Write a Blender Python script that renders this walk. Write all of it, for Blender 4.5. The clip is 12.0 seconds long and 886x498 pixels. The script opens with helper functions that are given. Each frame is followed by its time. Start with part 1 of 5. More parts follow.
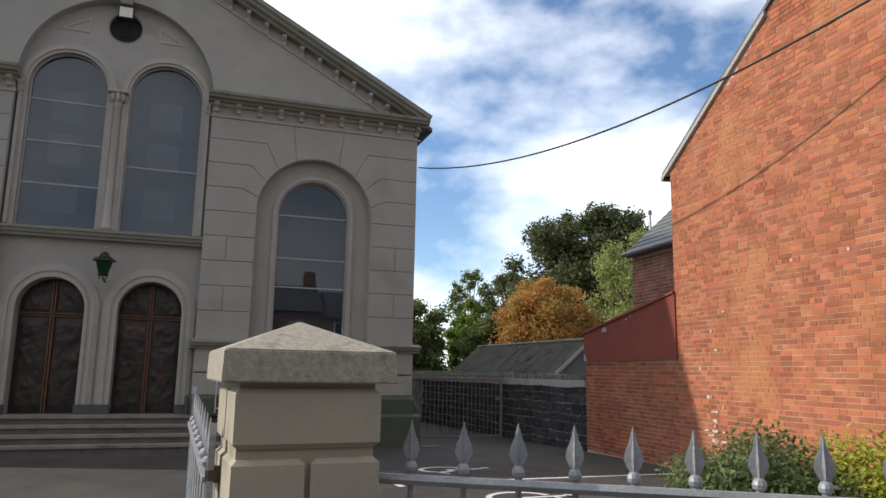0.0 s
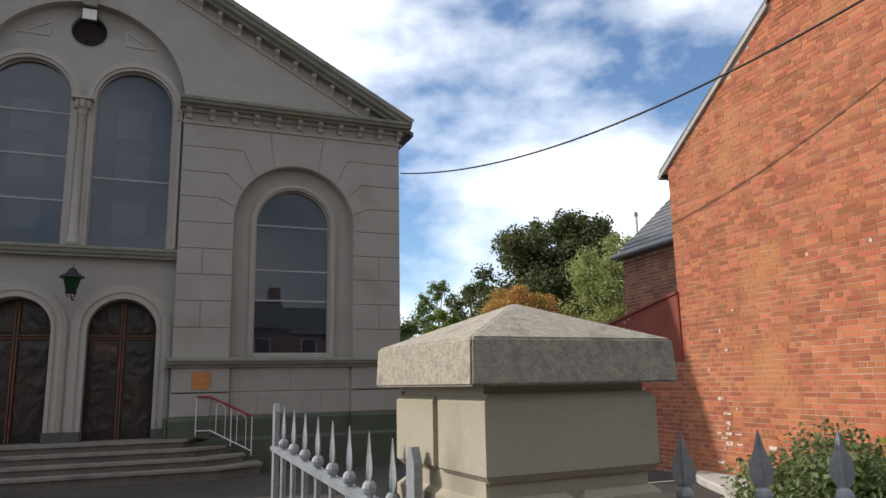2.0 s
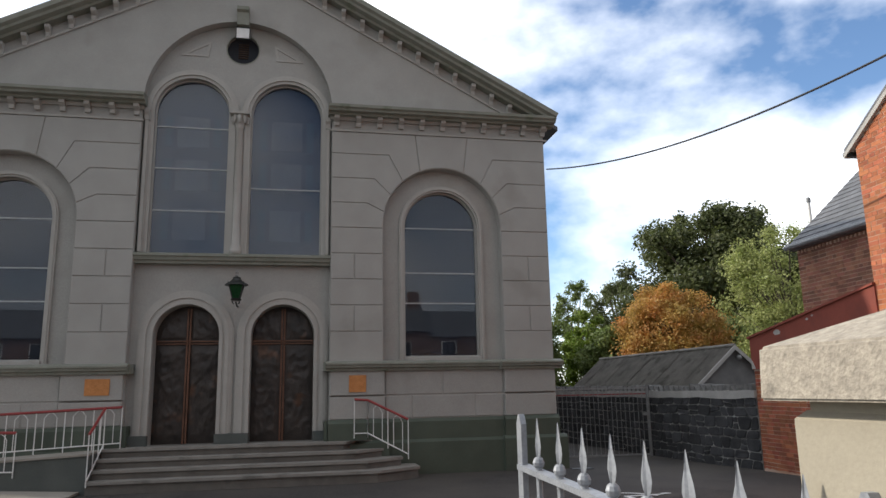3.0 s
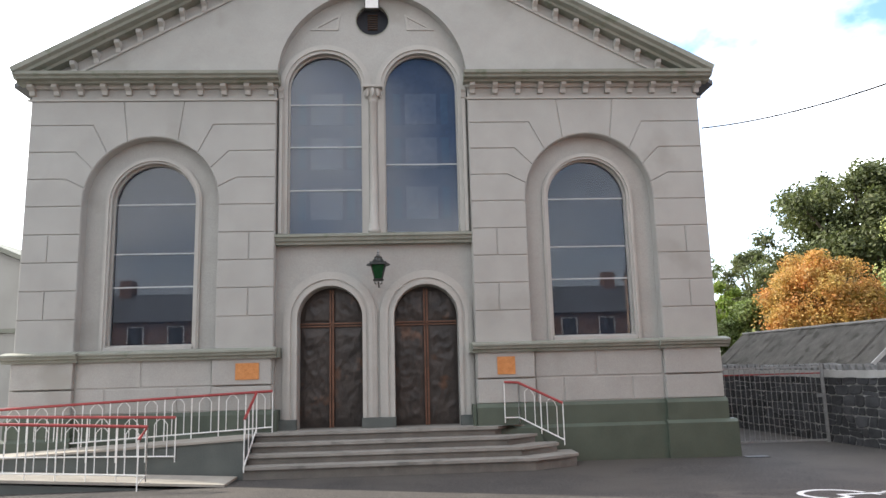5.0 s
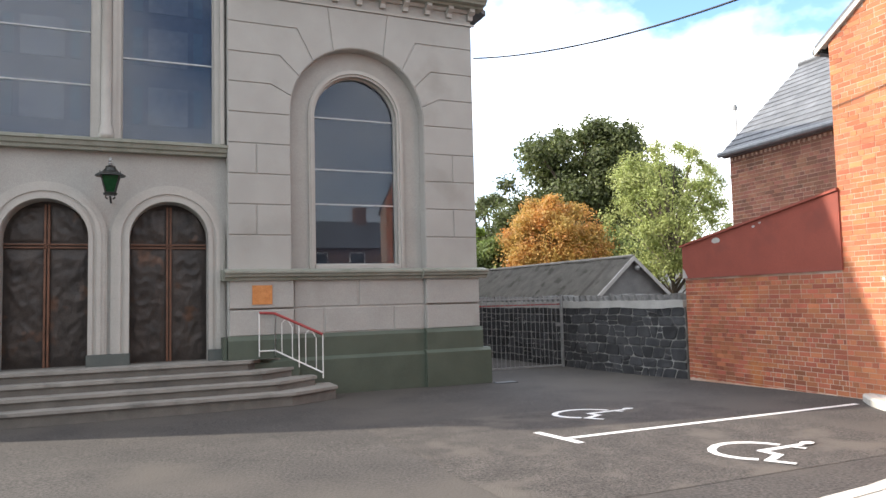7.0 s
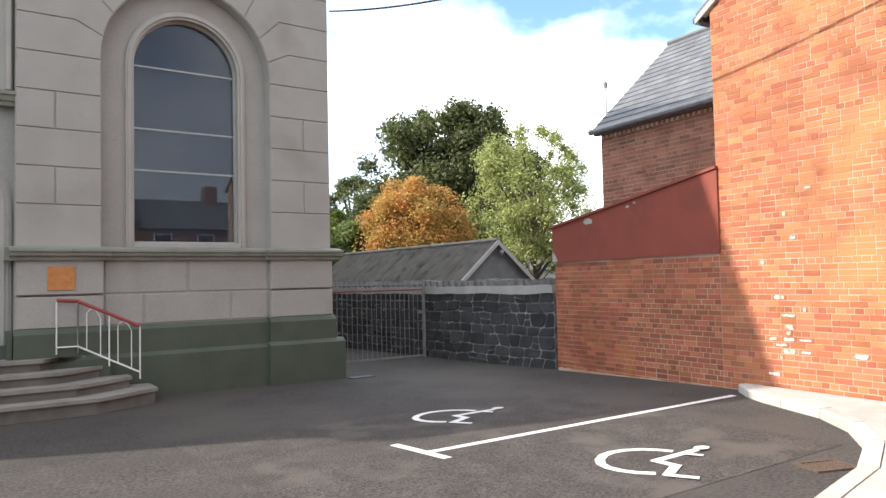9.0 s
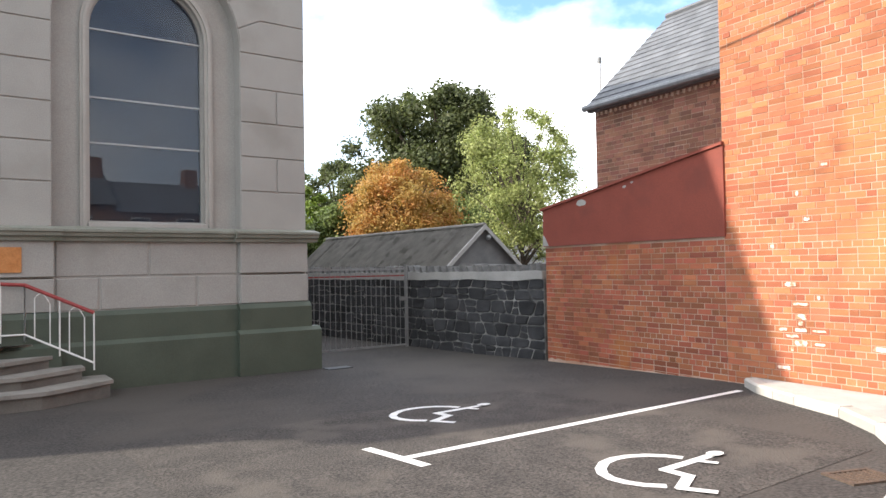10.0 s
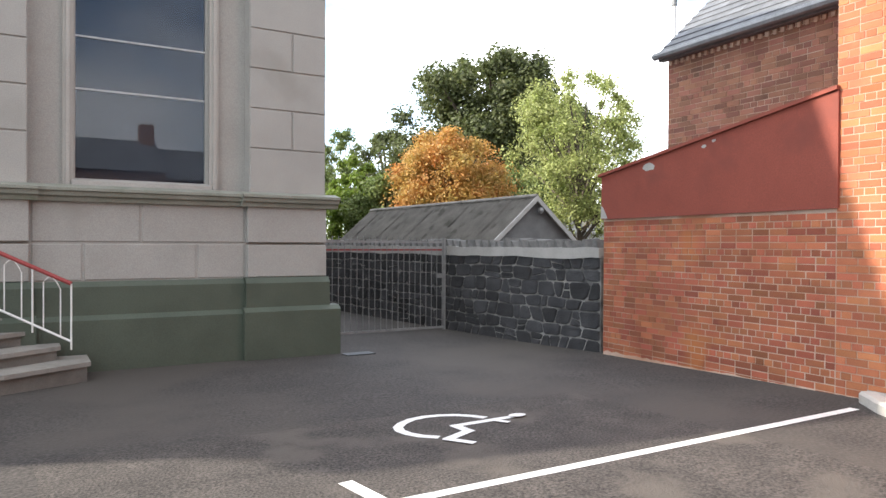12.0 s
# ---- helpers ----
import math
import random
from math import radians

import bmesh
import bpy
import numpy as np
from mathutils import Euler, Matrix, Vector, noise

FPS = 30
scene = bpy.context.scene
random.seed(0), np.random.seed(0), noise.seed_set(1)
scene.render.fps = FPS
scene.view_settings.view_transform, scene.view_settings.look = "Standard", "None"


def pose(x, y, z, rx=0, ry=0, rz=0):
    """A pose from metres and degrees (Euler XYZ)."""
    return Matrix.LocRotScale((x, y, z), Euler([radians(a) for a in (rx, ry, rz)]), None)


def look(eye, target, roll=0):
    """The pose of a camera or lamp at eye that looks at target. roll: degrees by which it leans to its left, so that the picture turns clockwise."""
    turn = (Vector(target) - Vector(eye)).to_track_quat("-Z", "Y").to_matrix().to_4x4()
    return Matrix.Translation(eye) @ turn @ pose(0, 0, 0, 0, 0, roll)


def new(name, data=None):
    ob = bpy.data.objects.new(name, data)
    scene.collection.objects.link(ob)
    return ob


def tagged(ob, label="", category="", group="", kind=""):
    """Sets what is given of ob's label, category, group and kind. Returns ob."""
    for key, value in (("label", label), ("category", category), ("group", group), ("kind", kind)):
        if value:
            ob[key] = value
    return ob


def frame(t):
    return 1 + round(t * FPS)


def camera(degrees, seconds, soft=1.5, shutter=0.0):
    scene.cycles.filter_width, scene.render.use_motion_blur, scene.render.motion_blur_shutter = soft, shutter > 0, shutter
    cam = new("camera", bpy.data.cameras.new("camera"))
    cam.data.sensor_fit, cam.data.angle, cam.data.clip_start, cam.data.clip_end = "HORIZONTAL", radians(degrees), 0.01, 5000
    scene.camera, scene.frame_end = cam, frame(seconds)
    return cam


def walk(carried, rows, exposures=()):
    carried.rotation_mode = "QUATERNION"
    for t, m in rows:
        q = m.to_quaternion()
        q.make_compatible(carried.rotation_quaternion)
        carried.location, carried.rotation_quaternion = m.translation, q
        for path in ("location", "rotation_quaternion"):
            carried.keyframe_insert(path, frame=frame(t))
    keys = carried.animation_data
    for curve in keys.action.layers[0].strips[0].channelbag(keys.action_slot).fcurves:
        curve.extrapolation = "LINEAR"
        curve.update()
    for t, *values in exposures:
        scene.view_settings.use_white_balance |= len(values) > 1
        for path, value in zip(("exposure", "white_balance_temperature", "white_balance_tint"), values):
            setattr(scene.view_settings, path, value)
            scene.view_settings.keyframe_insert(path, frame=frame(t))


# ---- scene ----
cam = camera(64.0, 12.0)
PATH = [
    (0, (2.073, -16.674, 1.68), (2.71, -14.808, 2.017), 1.0),
    (0.5, (2.021, -16.482, 1.659), (2.725, -14.65, 2.042), -2.6),
    (1, (1.91, -16.289, 1.666), (2.548, -14.426, 2.018), -0.8),
    (1.5, (1.704, -16.128, 1.669), (2.382, -14.282, 2.032), -1.2),
    (2, (1.628, -15.91, 1.646), (2.374, -14.092, 2.018), -1.1),
    (2.5, (1.584, -15.644, 1.683), (2.241, -13.793, 2.058), -1.5),
    (3, (1.367, -15.379, 1.67), (1.762, -13.456, 2.055), -1.1),
    (3.5, (1.193, -15.117, 1.661), (1.386, -13.155, 1.999), -1.3),
    (5.5, (0.5, -14.16, 1.835), (0.606, -12.188, 2.152), -1.5),
    (6, (0.456, -13.96, 1.807), (0.702, -11.99, 2.045), -0.9),
    (6.5, (0.495, -13.661, 1.724), (1.141, -11.772, 1.846), 1.9),
    (7, (0.529, -13.312, 1.67), (1.318, -11.48, 1.806), -1.4),
    (9, (1.346, -11.974, 1.639), (2.475, -10.325, 1.727), -1.3),
    (9.5, (1.615, -11.65, 1.621), (2.754, -10.007, 1.695), -2.2),
    (10, (1.863, -11.313, 1.592), (3.023, -9.685, 1.644), -1.0),
    (10.5, (2.132, -10.989, 1.544), (3.303, -9.368, 1.56), -0.9),
    (11, (2.462, -10.704, 1.566), (3.51, -9.002, 1.516), -1.0),
    (11.5, (2.721, -10.324, 1.564), (3.844, -8.669, 1.568), 0.7),
    (12, (3.093, -10.059, 1.553), (4.118, -8.341, 1.538), 0.3),
]
walk(cam, [(t, look(eye, target, roll)) for t, eye, target, roll in PATH], exposures=[(0, 0.26), (2.5, 0.22), (3.5, 0.87), (5.3, 1.67), (7.2, 1.57), (9, 1.4), (10.5, 1.5), (12, 1.68)])

# ---- world, sun ----
from mathutils.geometry import tessellate_polygon
SUN = Vector((-1.53, 0.67, 1.0)).normalized()
world = bpy.data.worlds.new("sky")
scene.world = world
world.use_nodes = True
wt = world.node_tree
wt.nodes.clear()
w_out = wt.nodes.new("ShaderNodeOutputWorld")
w_bg = wt.nodes.new("ShaderNodeBackground")
w_sky = wt.nodes.new("ShaderNodeTexSky")
w_sky.sky_type = "NISHITA"
w_sky.sun_disc = False
w_sky.sun_elevation = math.asin(SUN.z)
w_sky.sun_rotation = math.atan2(SUN.x, SUN.y)
w_sky.air_density, w_sky.dust_density, w_sky.ozone_density = 1.0, 0.1, 4.0
w_co = wt.nodes.new("ShaderNodeTexCoord")
w_map = wt.nodes.new("ShaderNodeMapping")
w_map.inputs["Scale"].default_value = (1, 1, 1.7)
w_map.inputs["Location"].default_value = (0.35, 0.1, 0.2)
w_noise = wt.nodes.new("ShaderNodeTexNoise")
w_noise.inputs["Scale"].default_value = 2.1
w_noise.inputs["Detail"].default_value = 7
w_noise.inputs["Roughness"].default_value = 0.52
w_ramp = wt.nodes.new("ShaderNodeValToRGB")
w_ramp.color_ramp.elements[0].position, w_ramp.color_ramp.elements[1].position = 0.35, 0.54
w_mix = wt.nodes.new("ShaderNodeMix")
w_mix.data_type = "RGBA"
w_mix.inputs["B"].default_value = (10.2, 10.4, 10.8, 1)
wt.links.new(w_co.outputs["Generated"], w_map.inputs["Vector"])
wt.links.new(w_map.outputs["Vector"], w_noise.inputs["Vector"])
wt.links.new(w_noise.outputs["Fac"], w_ramp.inputs["Fac"])
wt.links.new(w_ramp.outputs["Color"], w_mix.inputs["Factor"])
# thin bright cloud on the sun's side of the sky, clearer and darker opposite
w_dot = wt.nodes.new("ShaderNodeVectorMath")
w_dot.operation = "DOT_PRODUCT"
w_dot.inputs[1].default_value = (-0.12, 0.99, 0.0)
w_side = wt.nodes.new("ShaderNodeMapRange")
w_side.interpolation_type = "SMOOTHSTEP"
w_side.inputs["From Min"].default_value, w_side.inputs["From Max"].default_value = -0.7, 0.8
w_side.inputs["To Min"].default_value, w_side.inputs["To Max"].default_value = 0.6, 1.45
w_gain = wt.nodes.new("ShaderNodeVectorMath")
w_gain.operation = "SCALE"
wt.links.new(w_co.outputs["Generated"], w_dot.inputs[0])
wt.links.new(w_dot.outputs["Value"], w_side.inputs["Value"])
wt.links.new(w_mix.outputs["Result"], w_gain.inputs[0])
wt.links.new(w_side.outputs["Result"], w_gain.inputs["Scale"])
wt.links.new(w_sky.outputs["Color"], w_mix.inputs["A"])
wt.links.new(w_gain.outputs["Vector"], w_bg.inputs["Color"])
w_bg.inputs["Strength"].default_value = 0.1
wt.links.new(w_bg.outputs["Background"], w_out.inputs["Surface"])
sun = bpy.data.lights.new("sun", "SUN")
sun.energy, sun.angle, sun.color = 2.8, radians(0.6), (1.0, 0.91, 0.78)
new("sun", sun).matrix_world = look(SUN * 60, (0, 0, 0))


# ---- materials ----
def material(name, a, b, scale=8.0, rough=0.8, bump=0.25, fine=60.0, metal=0.0, spread=0.0, stain=None, stain_scale=0.7, stain_at=0.58, object_random=False, rise=0.01, grain=0.16):
    """Two colours mixed by noise, a second fine grain, optional stains and piece-to-piece spread."""
    m = bpy.data.materials.new(name)
    m.use_nodes = True
    t = m.node_tree
    p = t.nodes["Principled BSDF"]
    co = t.nodes.new("ShaderNodeNewGeometry")

    def noise_node(s, detail=5):
        n = t.nodes.new("ShaderNodeTexNoise")
        n.inputs["Scale"].default_value, n.inputs["Detail"].default_value = s, detail
        t.links.new(co.outputs["Position"], n.inputs["Vector"])
        return n

    def mixed(fac, c1, c2, blend="MIX"):
        x = t.nodes.new("ShaderNodeMix")
        x.data_type, x.blend_type = "RGBA", blend
        for k, v in (("Factor", fac), ("A", c1), ("B", c2)):
            if isinstance(v, (float, int)):
                x.inputs[k].default_value = v
            elif isinstance(v, tuple):
                x.inputs[k].default_value = (*v, 1)
            else:
                t.links.new(v, x.inputs[k])
        return x.outputs["Result"]

    def contrast(sock, lo, hi):
        r = t.nodes.new("ShaderNodeMapRange")
        r.inputs["From Min"].default_value, r.inputs["From Max"].default_value = lo, hi
        t.links.new(sock, r.inputs["Value"])
        return r.outputs["Result"]

    big, small = noise_node(scale), noise_node(fine, 3)
    col = mixed(contrast(big.outputs["Fac"], 0.3, 0.7), a, b)
    grey = t.nodes.new("ShaderNodeCombineColor")
    g = contrast(small.outputs["Fac"], 0.25, 0.75)
    for k in ("Red", "Green", "Blue"):
        t.links.new(g, grey.inputs[k])
    col = mixed(grain, col, grey.outputs["Color"], "OVERLAY")
    if spread:
        if object_random:
            rnd = t.nodes.new("ShaderNodeObjectInfo").outputs["Random"]
        else:
            rnd = co.outputs["Random Per Island"]
        hsv = t.nodes.new("ShaderNodeHueSaturation")
        r1 = t.nodes.new("ShaderNodeMapRange")
        r1.inputs["To Min"].default_value, r1.inputs["To Max"].default_value = 1 - spread, 1 + spread
        t.links.new(rnd, r1.inputs["Value"])
        t.links.new(r1.outputs["Result"], hsv.inputs["Value"])
        wn = t.nodes.new("ShaderNodeTexWhiteNoise")
        wn.noise_dimensions = "1D"
        t.links.new(rnd, wn.inputs["W"])
        r2 = t.nodes.new("ShaderNodeMapRange")
        r2.inputs["To Min"].default_value, r2.inputs["To Max"].default_value = 0.5 - spread * 0.03, 0.5 + spread * 0.03
        t.links.new(wn.outputs["Value"], r2.inputs["Value"])
        t.links.new(r2.outputs["Result"], hsv.inputs["Hue"])
        t.links.new(col, hsv.inputs["Color"])
        col = hsv.outputs["Color"]
    if stain:
        s = noise_node(stain_scale, 6)
        col = mixed(contrast(s.outputs["Fac"], stain_at, stain_at + 0.12), col, stain)
    t.links.new(col, p.inputs["Base Color"])
    p.inputs["Roughness"].default_value, p.inputs["Metallic"].default_value = rough, metal
    if bump:
        bp = t.nodes.new("ShaderNodeBump")
        bp.inputs["Strength"].default_value, bp.inputs["Distance"].default_value = bump, rise
        t.links.new(small.outputs["Fac"], bp.inputs["Height"])
        t.links.new(bp.outputs["Normal"], p.inputs["Normal"])
    return m


def glass(name, tint, ior=1.55):
    m = bpy.data.materials.new(name)
    m.use_nodes = True
    p = m.node_tree.nodes["Principled BSDF"]
    p.inputs["Base Color"].default_value = (*tint, 1)
    p.inputs["Roughness"].default_value, p.inputs["IOR"].default_value = 0.0, ior
    p.inputs["Transmission Weight"].default_value = 1.0
    return m


M_STUCCO = material("painted_stucco", (0.345, 0.338, 0.315), (0.388, 0.382, 0.358), 1.6, 0.85, 0.25, 90, stain=(0.315, 0.308, 0.28), stain_scale=0.9, stain_at=0.58)
M_TRIM = material("painted_trim", (0.385, 0.372, 0.345), (0.43, 0.418, 0.385), 3, 0.75, 0.12, 110)
M_MOULD = material("weathered_moulding", (0.215, 0.225, 0.185), (0.27, 0.275, 0.235), 3, 0.8, 0.15, 70, stain=(0.17, 0.19, 0.14), stain_scale=3.5, stain_at=0.6)
M_PLINTH = material("green_plinth_paint", (0.064, 0.081, 0.060), (0.080, 0.10, 0.074), 2, 0.6, 0.15, 60, stain=(0.055, 0.072, 0.053), stain_scale=1.1)
M_DOOR = material("beaten_copper_door", (0.040, 0.036, 0.034), (0.066, 0.056, 0.05), 4, 0.38, 0.0, 40, metal=0.55, stain=(0.11, 0.065, 0.045), stain_scale=2.6, stain_at=0.62)
M_COPPER = material("copper_strip", (0.12, 0.062, 0.04), (0.19, 0.095, 0.06), 5, 0.5, 0.1, 40, metal=0.4)
M_PLAQUE = material("copper_plaque", (0.50, 0.20, 0.06), (0.62, 0.28, 0.10), 9, 0.5, 0.1, 40, metal=0.3)
# one stone in two tones: shade painted into risers, light into treads
M_STEP = material("step_stone_shaded", (0.115, 0.108, 0.097), (0.165, 0.155, 0.138), 3, 0.85, 0.3, 90, stain=(0.085, 0.083, 0.077), stain_scale=1.5)
M_TREAD = material("worn_tread_stone_lit", (0.21, 0.20, 0.18), (0.28, 0.265, 0.24), 3, 0.85, 0.3, 90, stain=(0.15, 0.145, 0.13), stain_scale=2)
M_ASPHALT = material("asphalt", (0.036, 0.032, 0.030), (0.053, 0.047, 0.043), 1.1, 0.93, 0.35, 36, stain=(0.064, 0.056, 0.049), stain_scale=0.33, stain_at=0.5, rise=0.02, grain=0.85)
M_PATCH = material("coarse_asphalt_patch", (0.040, 0.035, 0.032), (0.066, 0.058, 0.052), 2.6, 0.95, 0.6, 55, stain=(0.085, 0.074, 0.064), stain_scale=1.3, stain_at=0.54, rise=0.02, grain=1.0)
M_COPE = material("cope_stone_grey", (0.10, 0.10, 0.098), (0.19, 0.188, 0.18), 9, 0.9, 0.4, 60)
M_LINE = material("road_paint", (0.62, 0.62, 0.61), (0.78, 0.78, 0.77), 10, 0.7, 0.3, 110, stain=(0.30, 0.30, 0.30), stain_scale=7, stain_at=0.64)
M_KERB = material("kerb_concrete", (0.40, 0.38, 0.35), (0.50, 0.475, 0.43), 4, 0.9, 0.4, 110, spread=0.12, object_random=True)
M_BRICK = material("red_brick", (0.355, 0.112, 0.054), (0.45, 0.155, 0.072), 2.2, 0.9, 0.5, 120, spread=0.28, stain=(0.47, 0.19, 0.075), stain_scale=0.7, stain_at=0.56)
M_BRICKP = material("red_brick_near", (0.29, 0.088, 0.046), (0.39, 0.125, 0.06), 2.2, 0.9, 0.5, 120, spread=0.34, object_random=True, stain=(0.47, 0.165, 0.05), stain_scale=0.7, stain_at=0.54)
M_BRICKREST = material("red_brick_lean_to", (0.29, 0.088, 0.046), (0.39, 0.125, 0.06), 2.2, 0.9, 0.5, 120, spread=0.34, stain=(0.47, 0.165, 0.05), stain_scale=0.7, stain_at=0.54)
M_BRICKOLD = material("old_brown_brick", (0.19, 0.085, 0.055), (0.28, 0.125, 0.08), 2.5, 0.9, 0.35, 120, spread=0.35)
M_MORTAR = material("mortar", (0.42, 0.26, 0.18), (0.60, 0.48, 0.39), 2.2, 0.95, 0.3, 130, stain=(0.39, 0.2, 0.12), stain_scale=0.9, stain_at=0.57)
M_EFFLO = material("chalky_efflorescence", (0.55, 0.42, 0.34), (0.72, 0.64, 0.57), 14, 0.95, 0.2, 120, stain=(0.45, 0.22, 0.13), stain_scale=16, stain_at=0.5)
M_REDPANEL = material("red_painted_render", (0.22, 0.048, 0.030), (0.26, 0.060, 0.038), 2.5, 0.78, 0.15, 70, stain=(0.195, 0.045, 0.03), stain_scale=1.5)
M_SLATE = material("roof_slate", (0.085, 0.09, 0.10), (0.13, 0.135, 0.145), 4, 0.6, 0.2, 60, spread=0.2)
M_ASBESTOS = material("weathered_sheet_roof", (0.16, 0.15, 0.135), (0.235, 0.222, 0.20), 2.5, 0.92, 0.4, 50, stain=(0.11, 0.105, 0.09), stain_scale=2.0, stain_at=0.56)
M_RUBBLE = material("dark_basalt", (0.027, 0.028, 0.031), (0.056, 0.056, 0.059), 4, 0.85, 0.6, 50, spread=0.45, object_random=True, rise=0.03)
M_RUBBLEMORTAR = material("rubble_mortar", (0.06, 0.06, 0.058), (0.42, 0.41, 0.385), 3.5, 0.95, 0.5, 80)
M_CEMENT = material("cement_band", (0.36, 0.35, 0.33), (0.46, 0.45, 0.43), 3, 0.92, 0.4, 90)
M_PIER = material("pier_stone_paint", (0.34, 0.305, 0.235), (0.40, 0.36, 0.28), 3, 0.85, 0.1, 120, stain=(0.28, 0.25, 0.19), stain_scale=4, grain=0.05)
M_PIERCAP = material("pier_cap_concrete", (0.28, 0.25, 0.205), (0.42, 0.375, 0.305), 60, 0.92, 0.6, 150, stain=(0.19, 0.17, 0.14), stain_scale=14, stain_at=0.6, rise=0.005, grain=0.15)
M_IRON = material("silver_painted_iron", (0.24, 0.255, 0.28), (0.33, 0.345, 0.365), 12, 0.5, 0.15, 90, metal=0.25)
M_GATE = material("grey_gate_steel", (0.22, 0.22, 0.218), (0.31, 0.31, 0.303), 9, 0.5, 0.1, 90, metal=0.2)
M_WHITE = material("white_rail_paint", (0.68, 0.68, 0.66), (0.78, 0.78, 0.76), 9, 0.5, 0.1, 90, stain=(0.42, 0.36, 0.30), stain_scale=9, stain_at=0.68)
M_RED = material("red_rail_paint", (0.24, 0.03, 0.03), (0.31, 0.042, 0.038), 9, 0.5, 0.1, 90)
M_BLACK = material("black_iron", (0.012, 0.014, 0.013), (0.022, 0.024, 0.022), 20, 0.45, 0.1, 90)
M_GREENGLASS = material("green_lamp_glass", (0.012, 0.085, 0.03), (0.02, 0.12, 0.04), 12, 0.15, 0.0, 60)
# near-black colour that paints the gloom behind openings
M_DARK = material("interior_shade", (0.02, 0.022, 0.028), (0.03, 0.033, 0.04), 3, 0.9, 0.0, 50)
M_STAINED = material("stained_glass_dark", (0.05, 0.058, 0.082), (0.075, 0.082, 0.105), 2.4, 0.6, 0.0, 9, spread=0.22)
M_STAINPALE = material("stained_glass_pale", (0.085, 0.092, 0.115), (0.115, 0.12, 0.135), 3, 0.6, 0.0, 9, spread=0.2)
M_STAINGREEN = material("stained_glass_green", (0.045, 0.07, 0.095), (0.06, 0.085, 0.11), 3, 0.6, 0.0, 9, spread=0.2)
M_GLASS = glass("window_glass", (0.80, 0.88, 1.0), 1.5)
M_LEAD = material("glazing_bar_metal", (0.42, 0.44, 0.45), (0.52, 0.53, 0.54), 9, 0.5, 0.0, 60)
M_RAMP = material("ramp_concrete", (0.27, 0.25, 0.215), (0.35, 0.325, 0.285), 2, 0.9, 0.3, 90)
M_RAMPWALL = material("ramp_wall_paint", (0.075, 0.085, 0.08), (0.10, 0.112, 0.105), 2.2, 0.75, 0.2, 60)
M_BARK = material("bark", (0.07, 0.055, 0.04), (0.13, 0.105, 0.08), 6, 0.95, 0.7, 40)
M_WHITEWALL = material("white_render", (0.66, 0.66, 0.64), (0.74, 0.74, 0.72), 2, 0.85, 0.15, 60)
M_GREYRENDER = material("grey_pebbledash", (0.15, 0.15, 0.15), (0.20, 0.20, 0.195), 5, 0.95, 0.6, 120)
M_CABLE = material("black_cable", (0.015, 0.015, 0.016), (0.03, 0.03, 0.03), 20, 0.6, 0.0, 60)
M_GUTTER = material("grey_gutter", (0.16, 0.17, 0.18), (0.22, 0.23, 0.24), 9, 0.5, 0.05, 60)
M_RUST = material("rusty_iron", (0.06, 0.042, 0.032), (0.11, 0.072, 0.05), 30, 0.85, 0.4, 90)
M_TERRACE = material("terrace_brick_far", (0.15, 0.09, 0.07), (0.22, 0.13, 0.10), 4, 0.9, 0.3, 40)


def leaf_material(name, a, b, spread=0.35):
    m = material(name, a, b, 1.1, 0.6, 0.0, 25, spread=spread)
    p = m.node_tree.nodes["Principled BSDF"]
    t = m.node_tree
    thin = t.nodes.new("ShaderNodeBsdfTranslucent")
    mix = t.nodes.new("ShaderNodeMixShader")
    mix.inputs["Fac"].default_value = 0.35
    t.links.new(p.inputs["Base Color"].links[0].from_socket, thin.inputs["Color"])
    t.links.new(p.outputs["BSDF"], mix.inputs[1])
    t.links.new(thin.outputs["BSDF"], mix.inputs[2])
    t.links.new(mix.outputs["Shader"], t.nodes["Material Output"].inputs["Surface"])
    return m


M_LEAFDARK = leaf_material("sycamore_leaf", (0.064, 0.082, 0.027), (0.115, 0.135, 0.045))
M_LEAFMID = leaf_material("green_leaf", (0.12, 0.165, 0.045), (0.20, 0.25, 0.08))
M_LEAFBRIGHT = leaf_material("bright_conifer_leaf", (0.13, 0.20, 0.025), (0.20, 0.27, 0.04))
M_LEAFORANGE = leaf_material("autumn_leaf", (0.52, 0.22, 0.062), (0.47, 0.36, 0.10), 0.22)
M_LEAFYELLOW = leaf_material("willow_leaf", (0.26, 0.31, 0.085), (0.40, 0.43, 0.17))
M_LEAFHEDGE = leaf_material("hedge_leaf", (0.08, 0.115, 0.035), (0.16, 0.20, 0.075))
M_LEAFGOLD = leaf_material("golden_shrub_leaf", (0.30, 0.33, 0.03), (0.45, 0.45, 0.06))


# ---- mesh helpers ----
def thing(name, label, category, m=None, group="", kind=""):
    e = new(name)
    e.empty_display_size = 0.1
    if m:
        e.matrix_basis = m
    return tagged(e, label, category, group, kind)


def part_data(name, me, mat, parent=None, label=""):
    if mat and not me.materials:
        me.materials.append(mat)
    o = new(name, me)
    if parent:
        o.parent = parent
    if label:
        o["label"] = label
    return o


def part(name, bm, mat, parent=None, label="", smooth=False):
    me = bpy.data.meshes.new(name)
    bmesh.ops.recalc_face_normals(bm, faces=bm.faces)
    if smooth:
        for f in bm.faces:
            f.smooth = True
    bm.to_mesh(me)
    bm.free()
    return part_data(name, me, mat, parent, label)


